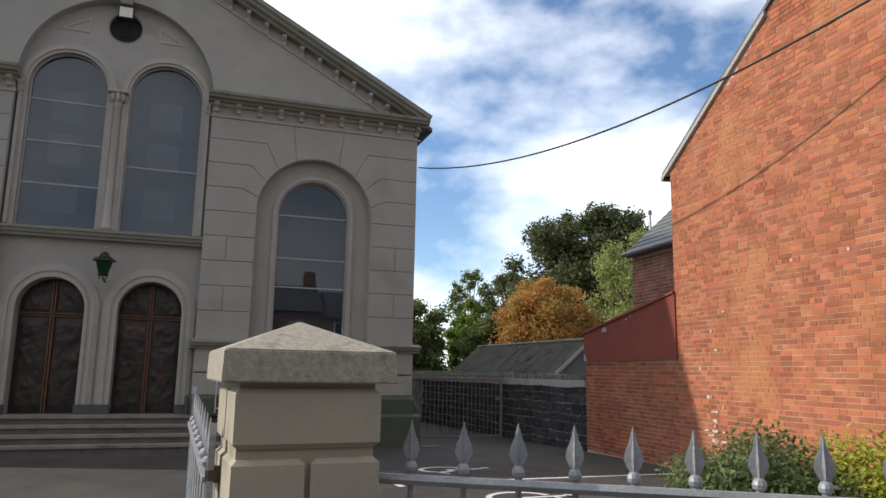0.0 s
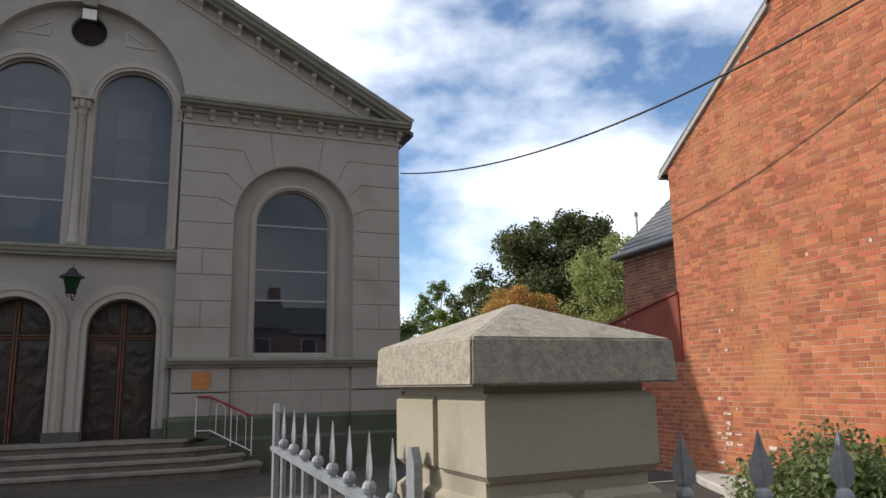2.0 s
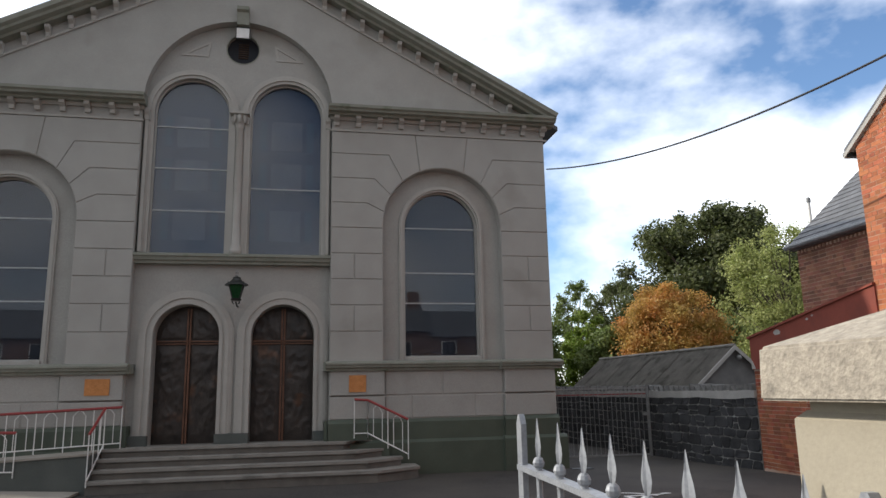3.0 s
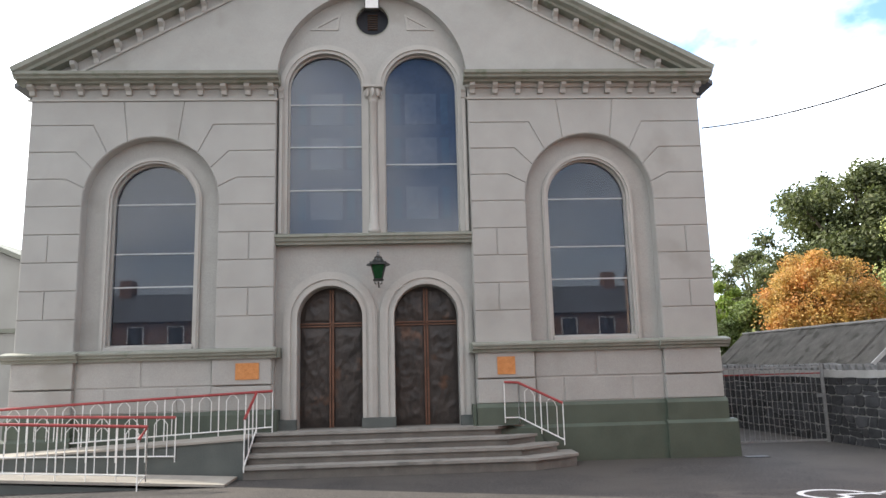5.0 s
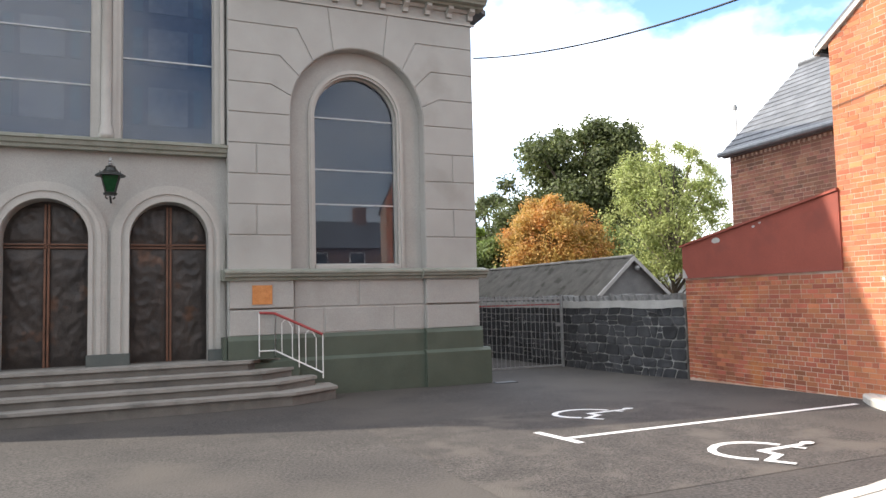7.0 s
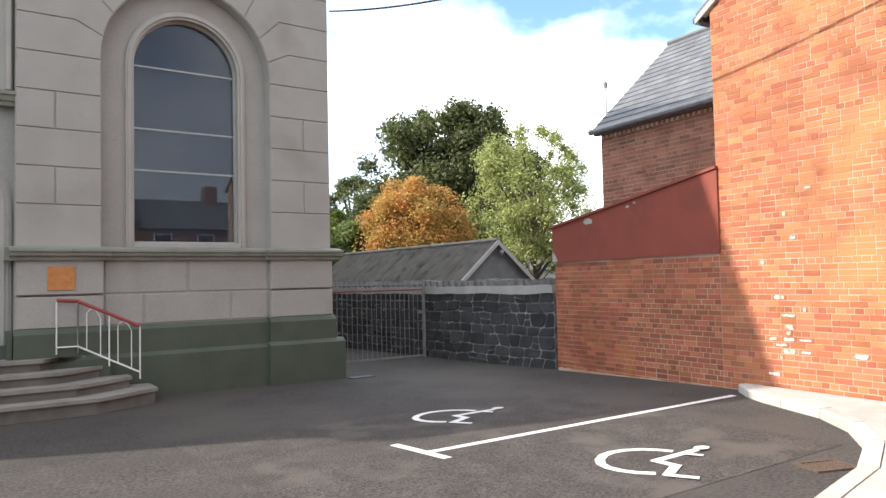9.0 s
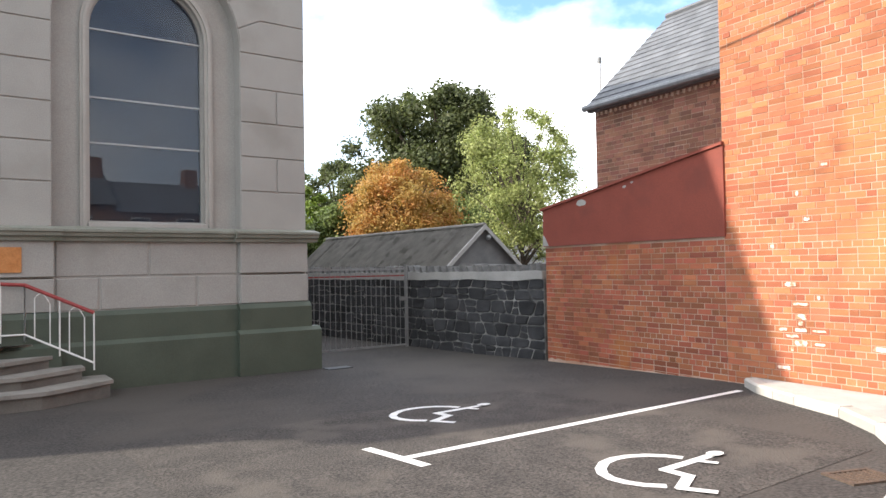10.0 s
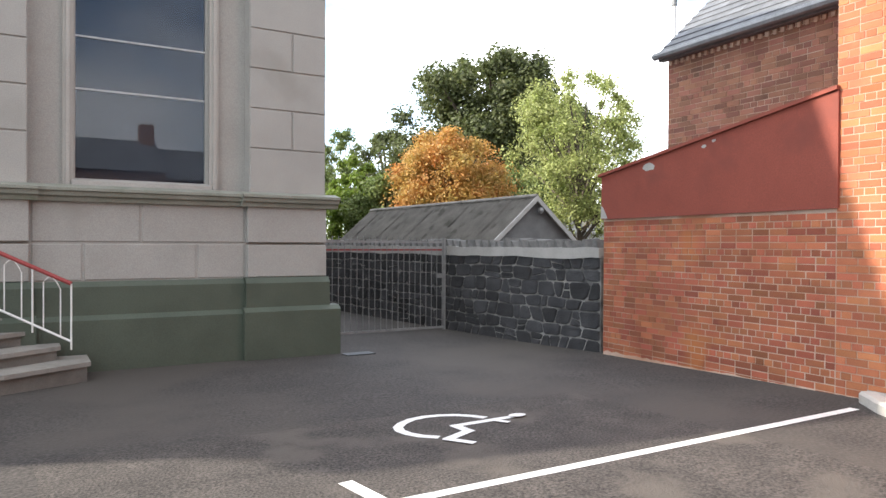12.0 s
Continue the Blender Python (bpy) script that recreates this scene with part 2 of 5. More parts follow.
def put_box(bm, x0, x1, y0, y1, z0, z1):
    v = [bm.verts.new(c) for c in ((x0, y0, z0), (x1, y0, z0), (x1, y1, z0), (x0, y1, z0), (x0, y0, z1), (x1, y0, z1), (x1, y1, z1), (x0, y1, z1))]
    for f in ((0, 3, 2, 1), (4, 5, 6, 7), (0, 1, 5, 4), (1, 2, 6, 5), (2, 3, 7, 6), (3, 0, 4, 7)):
        bm.faces.new([v[i] for i in f])
    return v


def box(x0, x1, y0, y1, z0, z1, bevel=0.0):
    bm = bmesh.new()
    put_box(bm, x0, x1, y0, y1, z0, z1)
    if bevel:
        bmesh.ops.bevel(bm, geom=bm.edges[:], offset=bevel, segments=2, affect="EDGES")
    return bm


def prism(loops, d0, d1, axis="y", bm=None):
    """Loops of (u, v), the first the outline and the rest holes, carried from depth d0 to d1 along the axis."""
    bm = bm or bmesh.new()

    def at(p, d):
        return (p[0], d, p[1]) if axis == "y" else (d, p[0], p[1]) if axis == "x" else (p[0], p[1], d)

    flat = [p for lp in loops for p in lp]
    a = [bm.verts.new(at(p, d0)) for p in flat]
    b = [bm.verts.new(at(p, d1)) for p in flat]
    for tri in tessellate_polygon([[Vector((p[0], p[1], 0)) for p in lp] for lp in loops]):
        if len(set(tri)) == 3:
            for vs in (a, b):
                try:
                    bm.faces.new([vs[i] for i in tri])
                except ValueError:
                    pass
    k = 0
    for lp in loops:
        n = len(lp)
        for i in range(n):
            j = (i + 1) % n
            bm.faces.new((a[k + i], a[k + j], b[k + j], b[k + i]))
        k += n
    return bm


def arch(cx, half, z0, zs, n=24):
    """Outline of a round-headed opening."""
    pts = [(cx - half, z0), (cx + half, z0)]
    pts += [(cx + half * math.cos(math.pi * i / n), zs + half * math.sin(math.pi * i / n)) for i in range(n + 1)]
    return pts


def arch_band(cx, r0, r1, z0, zs, y0, y1, n=24, bm=None):
    """A band of constant width round an arched opening, open at the foot."""
    o = [(cx + r1, z0)] + [(cx + r1 * math.cos(math.pi * i / n), zs + r1 * math.sin(math.pi * i / n)) for i in range(n + 1)] + [(cx - r1, z0)]
    i_ = [(cx - r0, z0)] + [(cx + r0 * math.cos(math.pi * (n - i) / n), zs + r0 * math.sin(math.pi * (n - i) / n)) for i in range(n + 1)] + [(cx + r0, z0)]
    return prism([o + i_], y0, y1, bm=bm)


def tube(pts, r, n=8, bm=None, caps=True):
    """A round bar through the points; r: one radius or one for each point."""
    bm = bm or bmesh.new()
    pts = [Vector(p) for p in pts]
    rs = r if isinstance(r, (list, tuple)) else [r] * len(pts)
    rings = []
    for i, p in enumerate(pts):
        d = (pts[min(i + 1, len(pts) - 1)] - pts[max(i - 1, 0)]).normalized()
        u = d.cross(Vector((0, 0, 1)))
        u = Vector((1, 0, 0)) if u.length < 0.05 else u.normalized()
        w = d.cross(u)
        rings.append([bm.verts.new(p + (u * math.cos(2 * math.pi * k / n) + w * math.sin(2 * math.pi * k / n)) * rs[i]) for k in range(n)])
    for a, b in zip(rings, rings[1:]):
        for k in range(n):
            bm.faces.new((a[k], a[(k + 1) % n], b[(k + 1) % n], b[k]))
    if caps:
        bm.faces.new(rings[0])
        bm.faces.new(rings[-1][::-1])
    return bm


def lathe(profile, n=16, at=(0, 0), bm=None):
    """A turned shape from (radius, z) rows."""
    bm = bm or bmesh.new()
    rings = [[bm.verts.new((at[0] + r * math.cos(2 * math.pi * k / n), at[1] + r * math.sin(2 * math.pi * k / n), z)) for k in range(n)] for r, z in profile]
    for a, b in zip(rings, rings[1:]):
        for k in range(n):
            bm.faces.new((a[k], a[(k + 1) % n], b[(k + 1) % n], b[k]))
    bm.faces.new(rings[0])
    bm.faces.new(rings[-1][::-1])
    return bm


def moulding(profile, x0, x1, bm=None):
    """A straight run along x of a (y, z) profile."""
    bm = bm or bmesh.new()
    a = [bm.verts.new((x0, y, z)) for y, z in profile]
    b = [bm.verts.new((x1, y, z)) for y, z in profile]
    n = len(profile)
    for i in range(n):
        bm.faces.new((a[i], a[(i + 1) % n], b[(i + 1) % n], b[i]))
    bm.faces.new(a)
    bm.faces.new(b[::-1])
    return bm


def from_lists(name, verts, faces, mat, parent=None, label=""):
    me = bpy.data.meshes.new(name)
    me.from_pydata(verts, [], faces)
    me.update()
    return part_data(name, me, mat, parent, label)


# ---- ground ----
def ground_z(x, y):
    """Height of the yard, which falls gently towards the church."""
    s = min(1.0, max(0.0, (y + 7.0) / 7.0))
    return 0.06 - 0.15 * s * s * (3 - 2 * s)


xs = [-400, -120, -40, -20] + [-14 + i for i in range(33)] + [24, 40, 120, 400]
ys = [-400, -120, -40, -24] + [-20 + i * 0.5 for i in range(57)] + [14, 20, 40, 120, 400]
gv = [(x, y, ground_z(x, y)) for y in ys for x in xs]
gf = [(j * len(xs) + i, j * len(xs) + i + 1, (j + 1) * len(xs) + i + 1, (j + 1) * len(xs) + i) for j in range(len(ys) - 1) for i in range(len(xs) - 1)]
tagged(from_lists("ground", gv, gf, M_ASPHALT), "dark worn asphalt church yard with paler patches", "ground", kind="structure")
for o in bpy.data.objects["ground"].data.polygons:
    o.use_smooth = True

px = [3.17 + (8.0 - 3.17) * i / 24 for i in range(25)]
py = [-8.62 + (8.62 - 4.42) * j / 21 for j in range(22)]
pv = [(x + (0.05 * noise.noise(Vector((0, y * 1.3, 2))) if i == 0 else 0), y, ground_z(x, y) + 0.0035) for y in py for i, x in enumerate(px)]
pf = [(j * 25 + i, j * 25 + i + 1, (j + 1) * 25 + i + 1, (j + 1) * 25 + i) for j in range(21) for i in range(24)]
tagged(from_lists("ground_patch", pv, pf, M_PATCH), "coarser relaid patch of worn asphalt", "ground", kind="structure")

# ---- church ----
church = thing("church", "grey rendered classical church front with green plinth", "church")
X1 = 7.03
AX, AR, AZ0, AZS = 4.53, 1.36, 2.2, 5.28
WH, WZ0, WZS = 0.85, 2.38, 5.29
RAKE = 0.536
DX = 0.06


def rake_z(x):
    return 7.92 + RAKE * (7.12 - abs(x))


BAY_TOP = arch(0, 2.02, 0.3, 7.9, 36)
outline = [(-X1, -0.5), (X1, -0.5), (X1, 7.9), (0, rake_z(0) - 0.05), (-X1, 7.9)]
holes = [arch(AX, AR, AZ0, AZS), arch(-AX, AR, AZ0, AZS), BAY_TOP]
part("front_wall", prism([outline] + [h for h in holes], 0.02, 0.28), M_STUCCO, church)
inner_holes = [arch(s * AX, WH + 0.02, WZ0 - 0.05, WZS) for s in (-1, 1)] + [arch(s * 1.02, 0.79, 4.56, 7.78) for s in (-1, 1)] + [arch(DX + s * 0.98, 0.68, 0.45, 2.84) for s in (-1, 1)]
ocu = [(0.36 * math.cos(2 * math.pi * i / 24), 9.36 + 0.36 * math.sin(2 * math.pi * i / 24)) for i in range(24)]
part("recessed_wall", prism([[(-X1, -0.5), (X1, -0.5), (X1, 7.8), (3, 10), (-3, 10), (-X1, 7.8)]] + inner_holes + [ocu], 0.26, 0.5), M_STUCCO, church)
part("side_wall", box(X1 - 0.45, X1, 0.5, 22, -0.5, 7.8), M_STUCCO, church)
part("side_wall", box(-X1, -X1 + 0.45, 0.5, 22, -0.5, 7.8), M_STUCCO, church)
part("back_wall", prism([[(-X1, -0.5), (X1, -0.5), (X1, 7.8), (0, rake_z(0) - 0.1), (-X1, 7.8)]], 22, 22.4), M_STUCCO, church)
# added dark sheets, no real parts, standing in for the unlit inside
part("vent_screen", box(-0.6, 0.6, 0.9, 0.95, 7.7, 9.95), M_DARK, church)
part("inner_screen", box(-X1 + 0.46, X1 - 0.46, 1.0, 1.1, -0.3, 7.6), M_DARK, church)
for s in (-1, 1):
    bm = bmesh.new()
    v = [bm.verts.new(c) for c in ((0, 0.1, rake_z(0) + 0.12), (s * 7.45, 0.1, rake_z(7.45) + 0.12), (s * 7.45, 22.6, rake_z(7.45) + 0.12), (0, 22.6, rake_z(0) + 0.12))]
    w = [bm.verts.new(c.co - Vector((0, 0, 0.1))) for c in v]
    bm.faces.new(v), bm.faces.new(w[::-1])
    for i in range(4):
        bm.faces.new((v[i], v[(i + 1) % 4], w[(i + 1) % 4], w[i]))
    part("roof", bm, M_SLATE, church)


# rusticated blocks of the front
def block(pts, y0=0.0, y1=0.021, gap=0.01, name="stone_block", mat=None, owner=None):
    """One block, its outline drawn in by the joint, with a chamfered face."""
    n = len(pts)
    area = sum(pts[i][0] * pts[(i + 1) % n][1] - pts[(i + 1) % n][0] * pts[i][1] for i in range(n))
    if area < 0:
        pts = pts[::-1]

    def inset(d):
        out = []
        for i in range(n):
            p, q, r = Vector(pts[i - 1]), Vector(pts[i]), Vector(pts[(i + 1) % n])
            a, b = (q - p).normalized(), (r - q).normalized()
            na, nb = Vector((-a.y, a.x)), Vector((-b.y, b.x))
            k = (na + nb) / max(0.3, 1 + na.dot(nb))
            out.append(q + k * d)
        return out

    o, i_ = inset(gap), inset(gap + 0.008)
    bm = bmesh.new()
    va = [bm.verts.new((p.x, y1, p.y)) for p in o]
    vb = [bm.verts.new((p.x, y0 + 0.008, p.y)) for p in o]
    vc = [bm.verts.new((p.x, y0, p.y)) for p in i_]
    for r0, r1 in ((va, vb), (vb, vc)):
        for i in range(n):
            bm.faces.new((r0[i], r0[(i + 1) % n], r1[(i + 1) % n], r1[i]))
    for tri in tessellate_polygon([[Vector((p.x, p.y, 0)) for p in i_]]):
        try:
            bm.faces.new([vc[i] for i in tri])
        except ValueError:
            pass
    return part(name, bm, mat or M_STUCCO, owner or church)


COURSE = [2.2, 2.9, 3.47, 4.04, 4.61, 5.19, 5.76, 6.33, 6.9, 7.42]


def arch_pt(cx, ang):
    return (cx + AR * math.cos(ang), AZS + AR * math.sin(ang))


JOINTS = {6: (12, 1.72), 7: (30, 1.55), 8: (48, 1.22), 9: (68, 0.62)}
for cx in (-AX, AX):
    for s in (-1, 1):
        outer = X1 if s * cx > 0 else 2.02
        ox = math.copysign(outer, cx)
        wide = abs(ox - cx)
        for k in range(9):
            z0, z1 = COURSE[k], COURSE[k + 1]
            inner = cx + s * AR
            if k < 5:
                if k % 2 == 1:
                    mid = inner + (ox - inner) * 0.55
                    block([(inner, z0), (mid, z0), (mid, z1), (inner, z1)])
                    block([(mid, z0), (ox, z0), (ox, z1), (mid, z1)])
                else:
                    block([(inner, z0), (ox, z0), (ox, z1), (inner, z1)])
                continue
            a0 = JOINTS[k][0] if k in JOINTS else 0
            a1 = JOINTS[k + 1][0]
            poly = []
            if k in JOINTS:
                poly += [(ox, z0), (cx + s * min(JOINTS[k][1], wide - 0.1), z0)]
            else:
                poly += [(ox, z0), (inner, z0)]
            st = 5
            for i in range(st + 1):
                a = radians(a0 + (a1 - a0) * i / st)
                poly.append((cx + s * AR * math.cos(a), AZS + AR * math.sin(a)))
            poly += [(cx + s * min(JOINTS[k + 1][1], wide - 0.1), z1), (ox, z1)]
            block(poly)
    key = [(cx + 0.62, 7.42), (cx - 0.62, 7.42)] + [(cx + AR * math.cos(radians(112 - 44 * i / 8)), AZS + AR * math.sin(radians(112 - 44 * i / 8))) for i in range(9)]
    block(key)

# lower stage: pedestals, string course, plinth
for s in (-1, 1):
    for a, b in ((2.02, 3.2), (5.83, X1)):
        x0, x1 = sorted((s * a, s * b))
        block([(x0, 1.05), (x1, 1.05), (x1, 1.54), (x0, 1.54)], -0.085, 0.03, 0.016)
        block([(x0, 1.54), (x1, 1.54), (x1, 2.08), (x0, 2.08)], -0.085, 0.03, 0.016)
        prof = [(0.02, 0.62), (-0.15, 0.62), (-0.15, 0.98), (-0.08, 1.06), (0.02, 1.06)]
        part("plinth_upper", moulding(prof, x0 - 0.02, x1 + 0.02), M_PLINTH, church)
        prof = [(0.02, -0.4), (-0.23, -0.4), (-0.23, 0.58), (-0.15, 0.64), (0.02, 0.64)]
        part("plinth_lower", moulding(prof, x0 - 0.06, x1 + 0.1 * (b > 4) * (s > 0) + 0.06), M_PLINTH, church)
    x0, x1 = sorted((s * 3.2, s * 5.83))
    for z0, z1, cut in ((1.05, 1.54, (0.22, 0.75)), (1.54, 2.08, (0.48,))):
        edge = [x0, *[x0 + (x1 - x0) * c for c in cut], x1]
        for p, q in zip(edge, edge[1:]):
            block([(p, z0), (q, z0), (q, z1), (p, z1)], 0.005, 0.024, 0.016)
    prof = [(0.03, 0.62), (-0.05, 0.62), (-0.05, 0.98), (0.0, 1.05), (0.03, 1.05)]
    part("plinth_upper", moulding(prof, x0, x1), M_PLINTH, church)
    prof = [(0.03, -0.4), (-0.12, -0.4), (-0.12, 0.56), (-0.05, 0.62), (0.03, 0.62)]
    part("plinth_lower", moulding(prof, x0, x1), M_PLINTH, church)
    str_prof = [(0.03, 2.06), (-0.06, 2.06), (-0.07, 2.11), (-0.12, 2.13), (-0.13, 2.18), (-0.16, 2.19), (-0.16, 2.225), (0.0, 2.275), (0.03, 2.275)]
    for a, b, d in ((1.94, 3.28, -0.075), (3.28, 5.75, 0.0), (5.75, X1 + 0.15, -0.075)):
        x0, x1 = sorted((s * a, s * b))
        part("string_course", moulding([(y + (d if y < 0 else 0), z) for y, z in str_prof], x0, x1), M_MOULD, church)
    part("string_return", moulding([(0.03, 2.07), (0.27, 2.07), (0.27, 2.26), (0.03, 2.26)], *sorted((s * 1.9, s * 2.02))), M_MOULD, church)
# green base and sill band in the central bay
for s in (-1, 1):
    part("plinth_upper", box(*sorted((s * 1.91, s * 1.918)), 0.2, 0.262, 0.5, 1.03), M_PLINTH, church)
    part("plinth_return", box(*sorted((s * 1.92, s * 1.985)), -0.1, 0.25, 0.5, 1.04), M_PLINTH, church)
sill = [(0.27, 4.26), (0.1, 4.26), (0.09, 4.31), (0.05, 4.33), (0.03, 4.4), (0.0, 4.41), (0.0, 4.46), (0.16, 4.5), (0.27, 4.5)]
part("sill_band", moulding([(y, z + 0.085) for y, z in sill], -2.03, 2.03), M_MOULD, church)


# cornices with brackets
def bracket(x, y, z, h=0.2, w=0.11, d=0.2, m=None):
    prof = [(y, z), (y - d, z), (y - d, z - h * 0.3), (y - d * 0.8, z - h * 0.42), (y - d * 0.45, z - h * 0.6), (y - d * 0.35, z - h), (y, z - h)]
    o = part("bracket", moulding(prof, x - w / 2, x + w / 2), M_TRIM, church)
    if m:
        o.matrix_basis = m
    return o


corn = [(0.02, 7.74), (-0.2, 7.74), (-0.22, 7.78), (-0.34, 7.79), (-0.36, 7.83), (-0.41, 7.86), (-0.42, 7.92), (-0.1, 7.97), (0.02, 7.97)]
for s in (-1, 1):
    x0, x1 = sorted((s * 1.93, s * 7.24))
    part("cornice", moulding(corn, x0, x1), M_MOULD, church)
    part("frieze_fillet", moulding([(0.02, 7.42), (-0.025, 7.42), (-0.03, 7.46), (0.02, 7.46)], *sorted((s * 1.98, s * 7.1))), M_TRIM, church)
    part("bed_mould", moulding([(0.02, 7.68), (-0.04, 7.68), (-0.08, 7.74), (0.02, 7.74)], *sorted((s * 1.98, s * 7.12))), M_TRIM, church)
    for i in range(11):
        bracket(s * (2.12 + i * 0.488), 0.02, 7.74)
    # raking cornice
    L = 7.32 * math.hypot(1, RAKE)
    ang = math.atan(RAKE)
    rprof = [(0.02, -0.2), (-0.2, -0.2), (-0.22, -0.15), (-0.36, -0.13), (-0.38, -0.08), (-0.45, -0.04), (-0.46, 0.06), (-0.1, 0.12), (0.02, 0.12)]
    o = part("raking_cornice", moulding(rprof, 0, L), M_MOULD, church)
    base = Matrix.Translation((s * 7.25, 0, 7.93)) @ Matrix.Rotation(-ang if s < 0 else ang, 4, "Y") @ Matrix.Diagonal((-s, 1, 1, 1))
    o.matrix_basis = base
    for i in range(15):
        bx = 6.62 - i * 0.437
        bracket(s * bx, 0.02, rake_z(bx) - 0.17, 0.24, 0.1, 0.19)
    o = part("raking_fillet", moulding([(0.02, -0.46), (-0.025, -0.46), (-0.03, -0.42), (0.02, -0.42)], 0.9, L), M_TRIM, church)
    o.matrix_basis = base

# big arch over the bay, oculus, sunk panels, floodlight
part("oculus_ring", prism([[(0.375 * math.cos(2 * math.pi * i / 28), 9.36 + 0.375 * math.sin(2 * math.pi * i / 28)) for i in range(28)], [(0.35 * math.cos(2 * math.pi * i / 28), 9.36 + 0.35 * math.sin(2 * math.pi * i / 28)) for i in range(28)]], 0.25, 0.3), M_MOULD, church)
vent = part("oculus_vent", prism([[(0.36 * math.cos(2 * math.pi * i / 28), 9.36 + 0.36 * math.sin(2 * math.pi * i / 28)) for i in range(28)]], 0.40, 0.42), M_DARK, church, "dark louvred round vent")
for i in range(7):
    part("louvre", box(-0.11, 0.11, 0.36, 0.4, 9.2 + i * 0.055, 9.215 + i * 0.055), M_RUST, vent)
for s in (-1, 1):
    tri = [(s * 0.75, 9.12), (s * 1.35, 9.12), (s * 0.7, 9.5)]
    part("spandrel_panel", prism([tri, [(s * 0.8, 9.17), (s * 1.2, 9.17), (s * 0.76, 9.42)]], 0.24, 0.262), M_TRIM, church)
part("keystone", moulding([(0.3, 9.78), (-0.06, 9.82), (-0.1, 10.1), (-0.16, 10.14), (-0.16, 10.22), (0.02, 10.26), (0.3, 10.2)], -0.13, 0.13), M_MOULD, church)


# ---- church windows ----
def church_window(cx, half, z0, zs, y, bars, rich, label):
    w = part("window", arch_band(cx, half - 0.03, half + 0.04, z0, zs, y - 0.03, y + 0.05), M_TRIM, church, label)
    k = 1.5 if rich else 1.0
    for a, b, d in ((0.0, 0.045 * k, -0.05), (0.045 * k, 0.09 * k, -0.085), (0.09 * k, 0.125 * k, -0.06)):
        part("architrave", arch_band(cx, half + a, half + b, z0 - 0.12, zs, 0.26 + d, 0.27), M_TRIM, w)
    part("window_sill", moulding([(0.4, z0 - 0.13), (0.16, z0 - 0.13), (0.16, z0 - 0.04), (0.4, z0 + 0.01)], cx - half - 0.02, cx + half + 0.02), M_TRIM, w)
    edges = [z0, *bars, zs + half]
    for a, b in zip(edges, edges[1:]):
        if b > zs:
            a0 = max(0.0, a - zs)
            hw = math.sqrt(half * half - a0 * a0)
            t0 = math.asin(a0 / half)
            pts = [(cx - half, a), (cx + half, a)] if a < zs else []
            pts += [(cx + half * math.cos(t0 + (math.pi - 2 * t0) * i / 20), zs + half * math.sin(t0 + (math.pi - 2 * t0) * i / 20)) for i in range(21)]
        else:
            pts = [(cx - half, a), (cx + half, a), (cx + half, b), (cx - half, b)]
        p = part("pane", prism([pts], y, y + 0.006), M_GLASS, w)
        p.visible_shadow = False
    for z in bars:
        hw = half if z < zs else math.sqrt(half * half - (z - zs) ** 2)
        part("glazing_bar", box(cx - hw, cx + hw, y - 0.02, y + 0.012, z - 0.012, z + 0.012), M_LEAD, w)
    # plain windows get a dark sheet as the room's shade, rich ones stained glass
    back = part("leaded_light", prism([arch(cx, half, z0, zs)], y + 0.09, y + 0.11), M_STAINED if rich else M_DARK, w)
    if rich:
        for k, z in enumerate((z0 + 0.35, z0 + 1.45, z0 + 2.45)):
            for xx, ww, mat in ((0, 0.34, M_STAINPALE), (-0.52, 0.08, M_STAINGREEN), (0.52, 0.08, M_STAINGREEN)):
                part("stained_panel", box(cx + xx - ww, cx + xx + ww, y + 0.078, y + 0.088, z, z + 0.7), mat, w)
    return w


for s in (-1, 1):
    church_window(s * AX, WH, WZ0, WZS, 0.38, (3.56, 4.25, 5.29), False, "round-headed window with blue-grey protective glazing")
for s in (-1, 1):
    church_window(s * 1.02, 0.79, 4.58, 7.78, 0.38, (5.55, 6.5, 7.45) if s < 0 else (6.1,), True, "tall round-headed stained window behind dusty glass")
colm = part("column", lathe([(0.13, 4.56), (0.13, 4.66), (0.115, 4.68), (0.12, 4.74), (0.09, 4.8), (0.088, 5.4), (0.082, 7.4), (0.105, 7.42), (0.085, 7.46), (0.1, 7.5), (0.14, 7.64), (0.16, 7.7)], 18, (0, 0.16)), M_TRIM, church, smooth=True)
cap = part("capital", box(-0.21, 0.21, -0.04, 0.3, 7.7, 7.76, 0.012), M_TRIM, colm)
for i in range(8):
    a = i * math.pi / 4
    part("capital_leaf", lathe([(0.02, 7.52), (0.045, 7.58), (0.05, 7.66), (0.02, 7.71)], 6, (0.15 * math.cos(a), 0.16 + 0.15 * math.sin(a))), M_TRIM, colm)
flood = thing("floodlight", "white and black floodlight above the round vent", "floodlight")
part("housing", box(-0.16, 0.16, 0.02, 0.14, 9.5, 9.82, 0.02), M_BLACK, flood).matrix_basis = Matrix.Identity(4)
part("lens", box(-0.14, 0.14, 0.0, 0.02, 9.52, 9.76, 0.004), M_WHITE, flood)
part("arm", box(-0.02, 0.02, 0.14, 0.262, 9.8, 9.84), M_BLACK, flood)

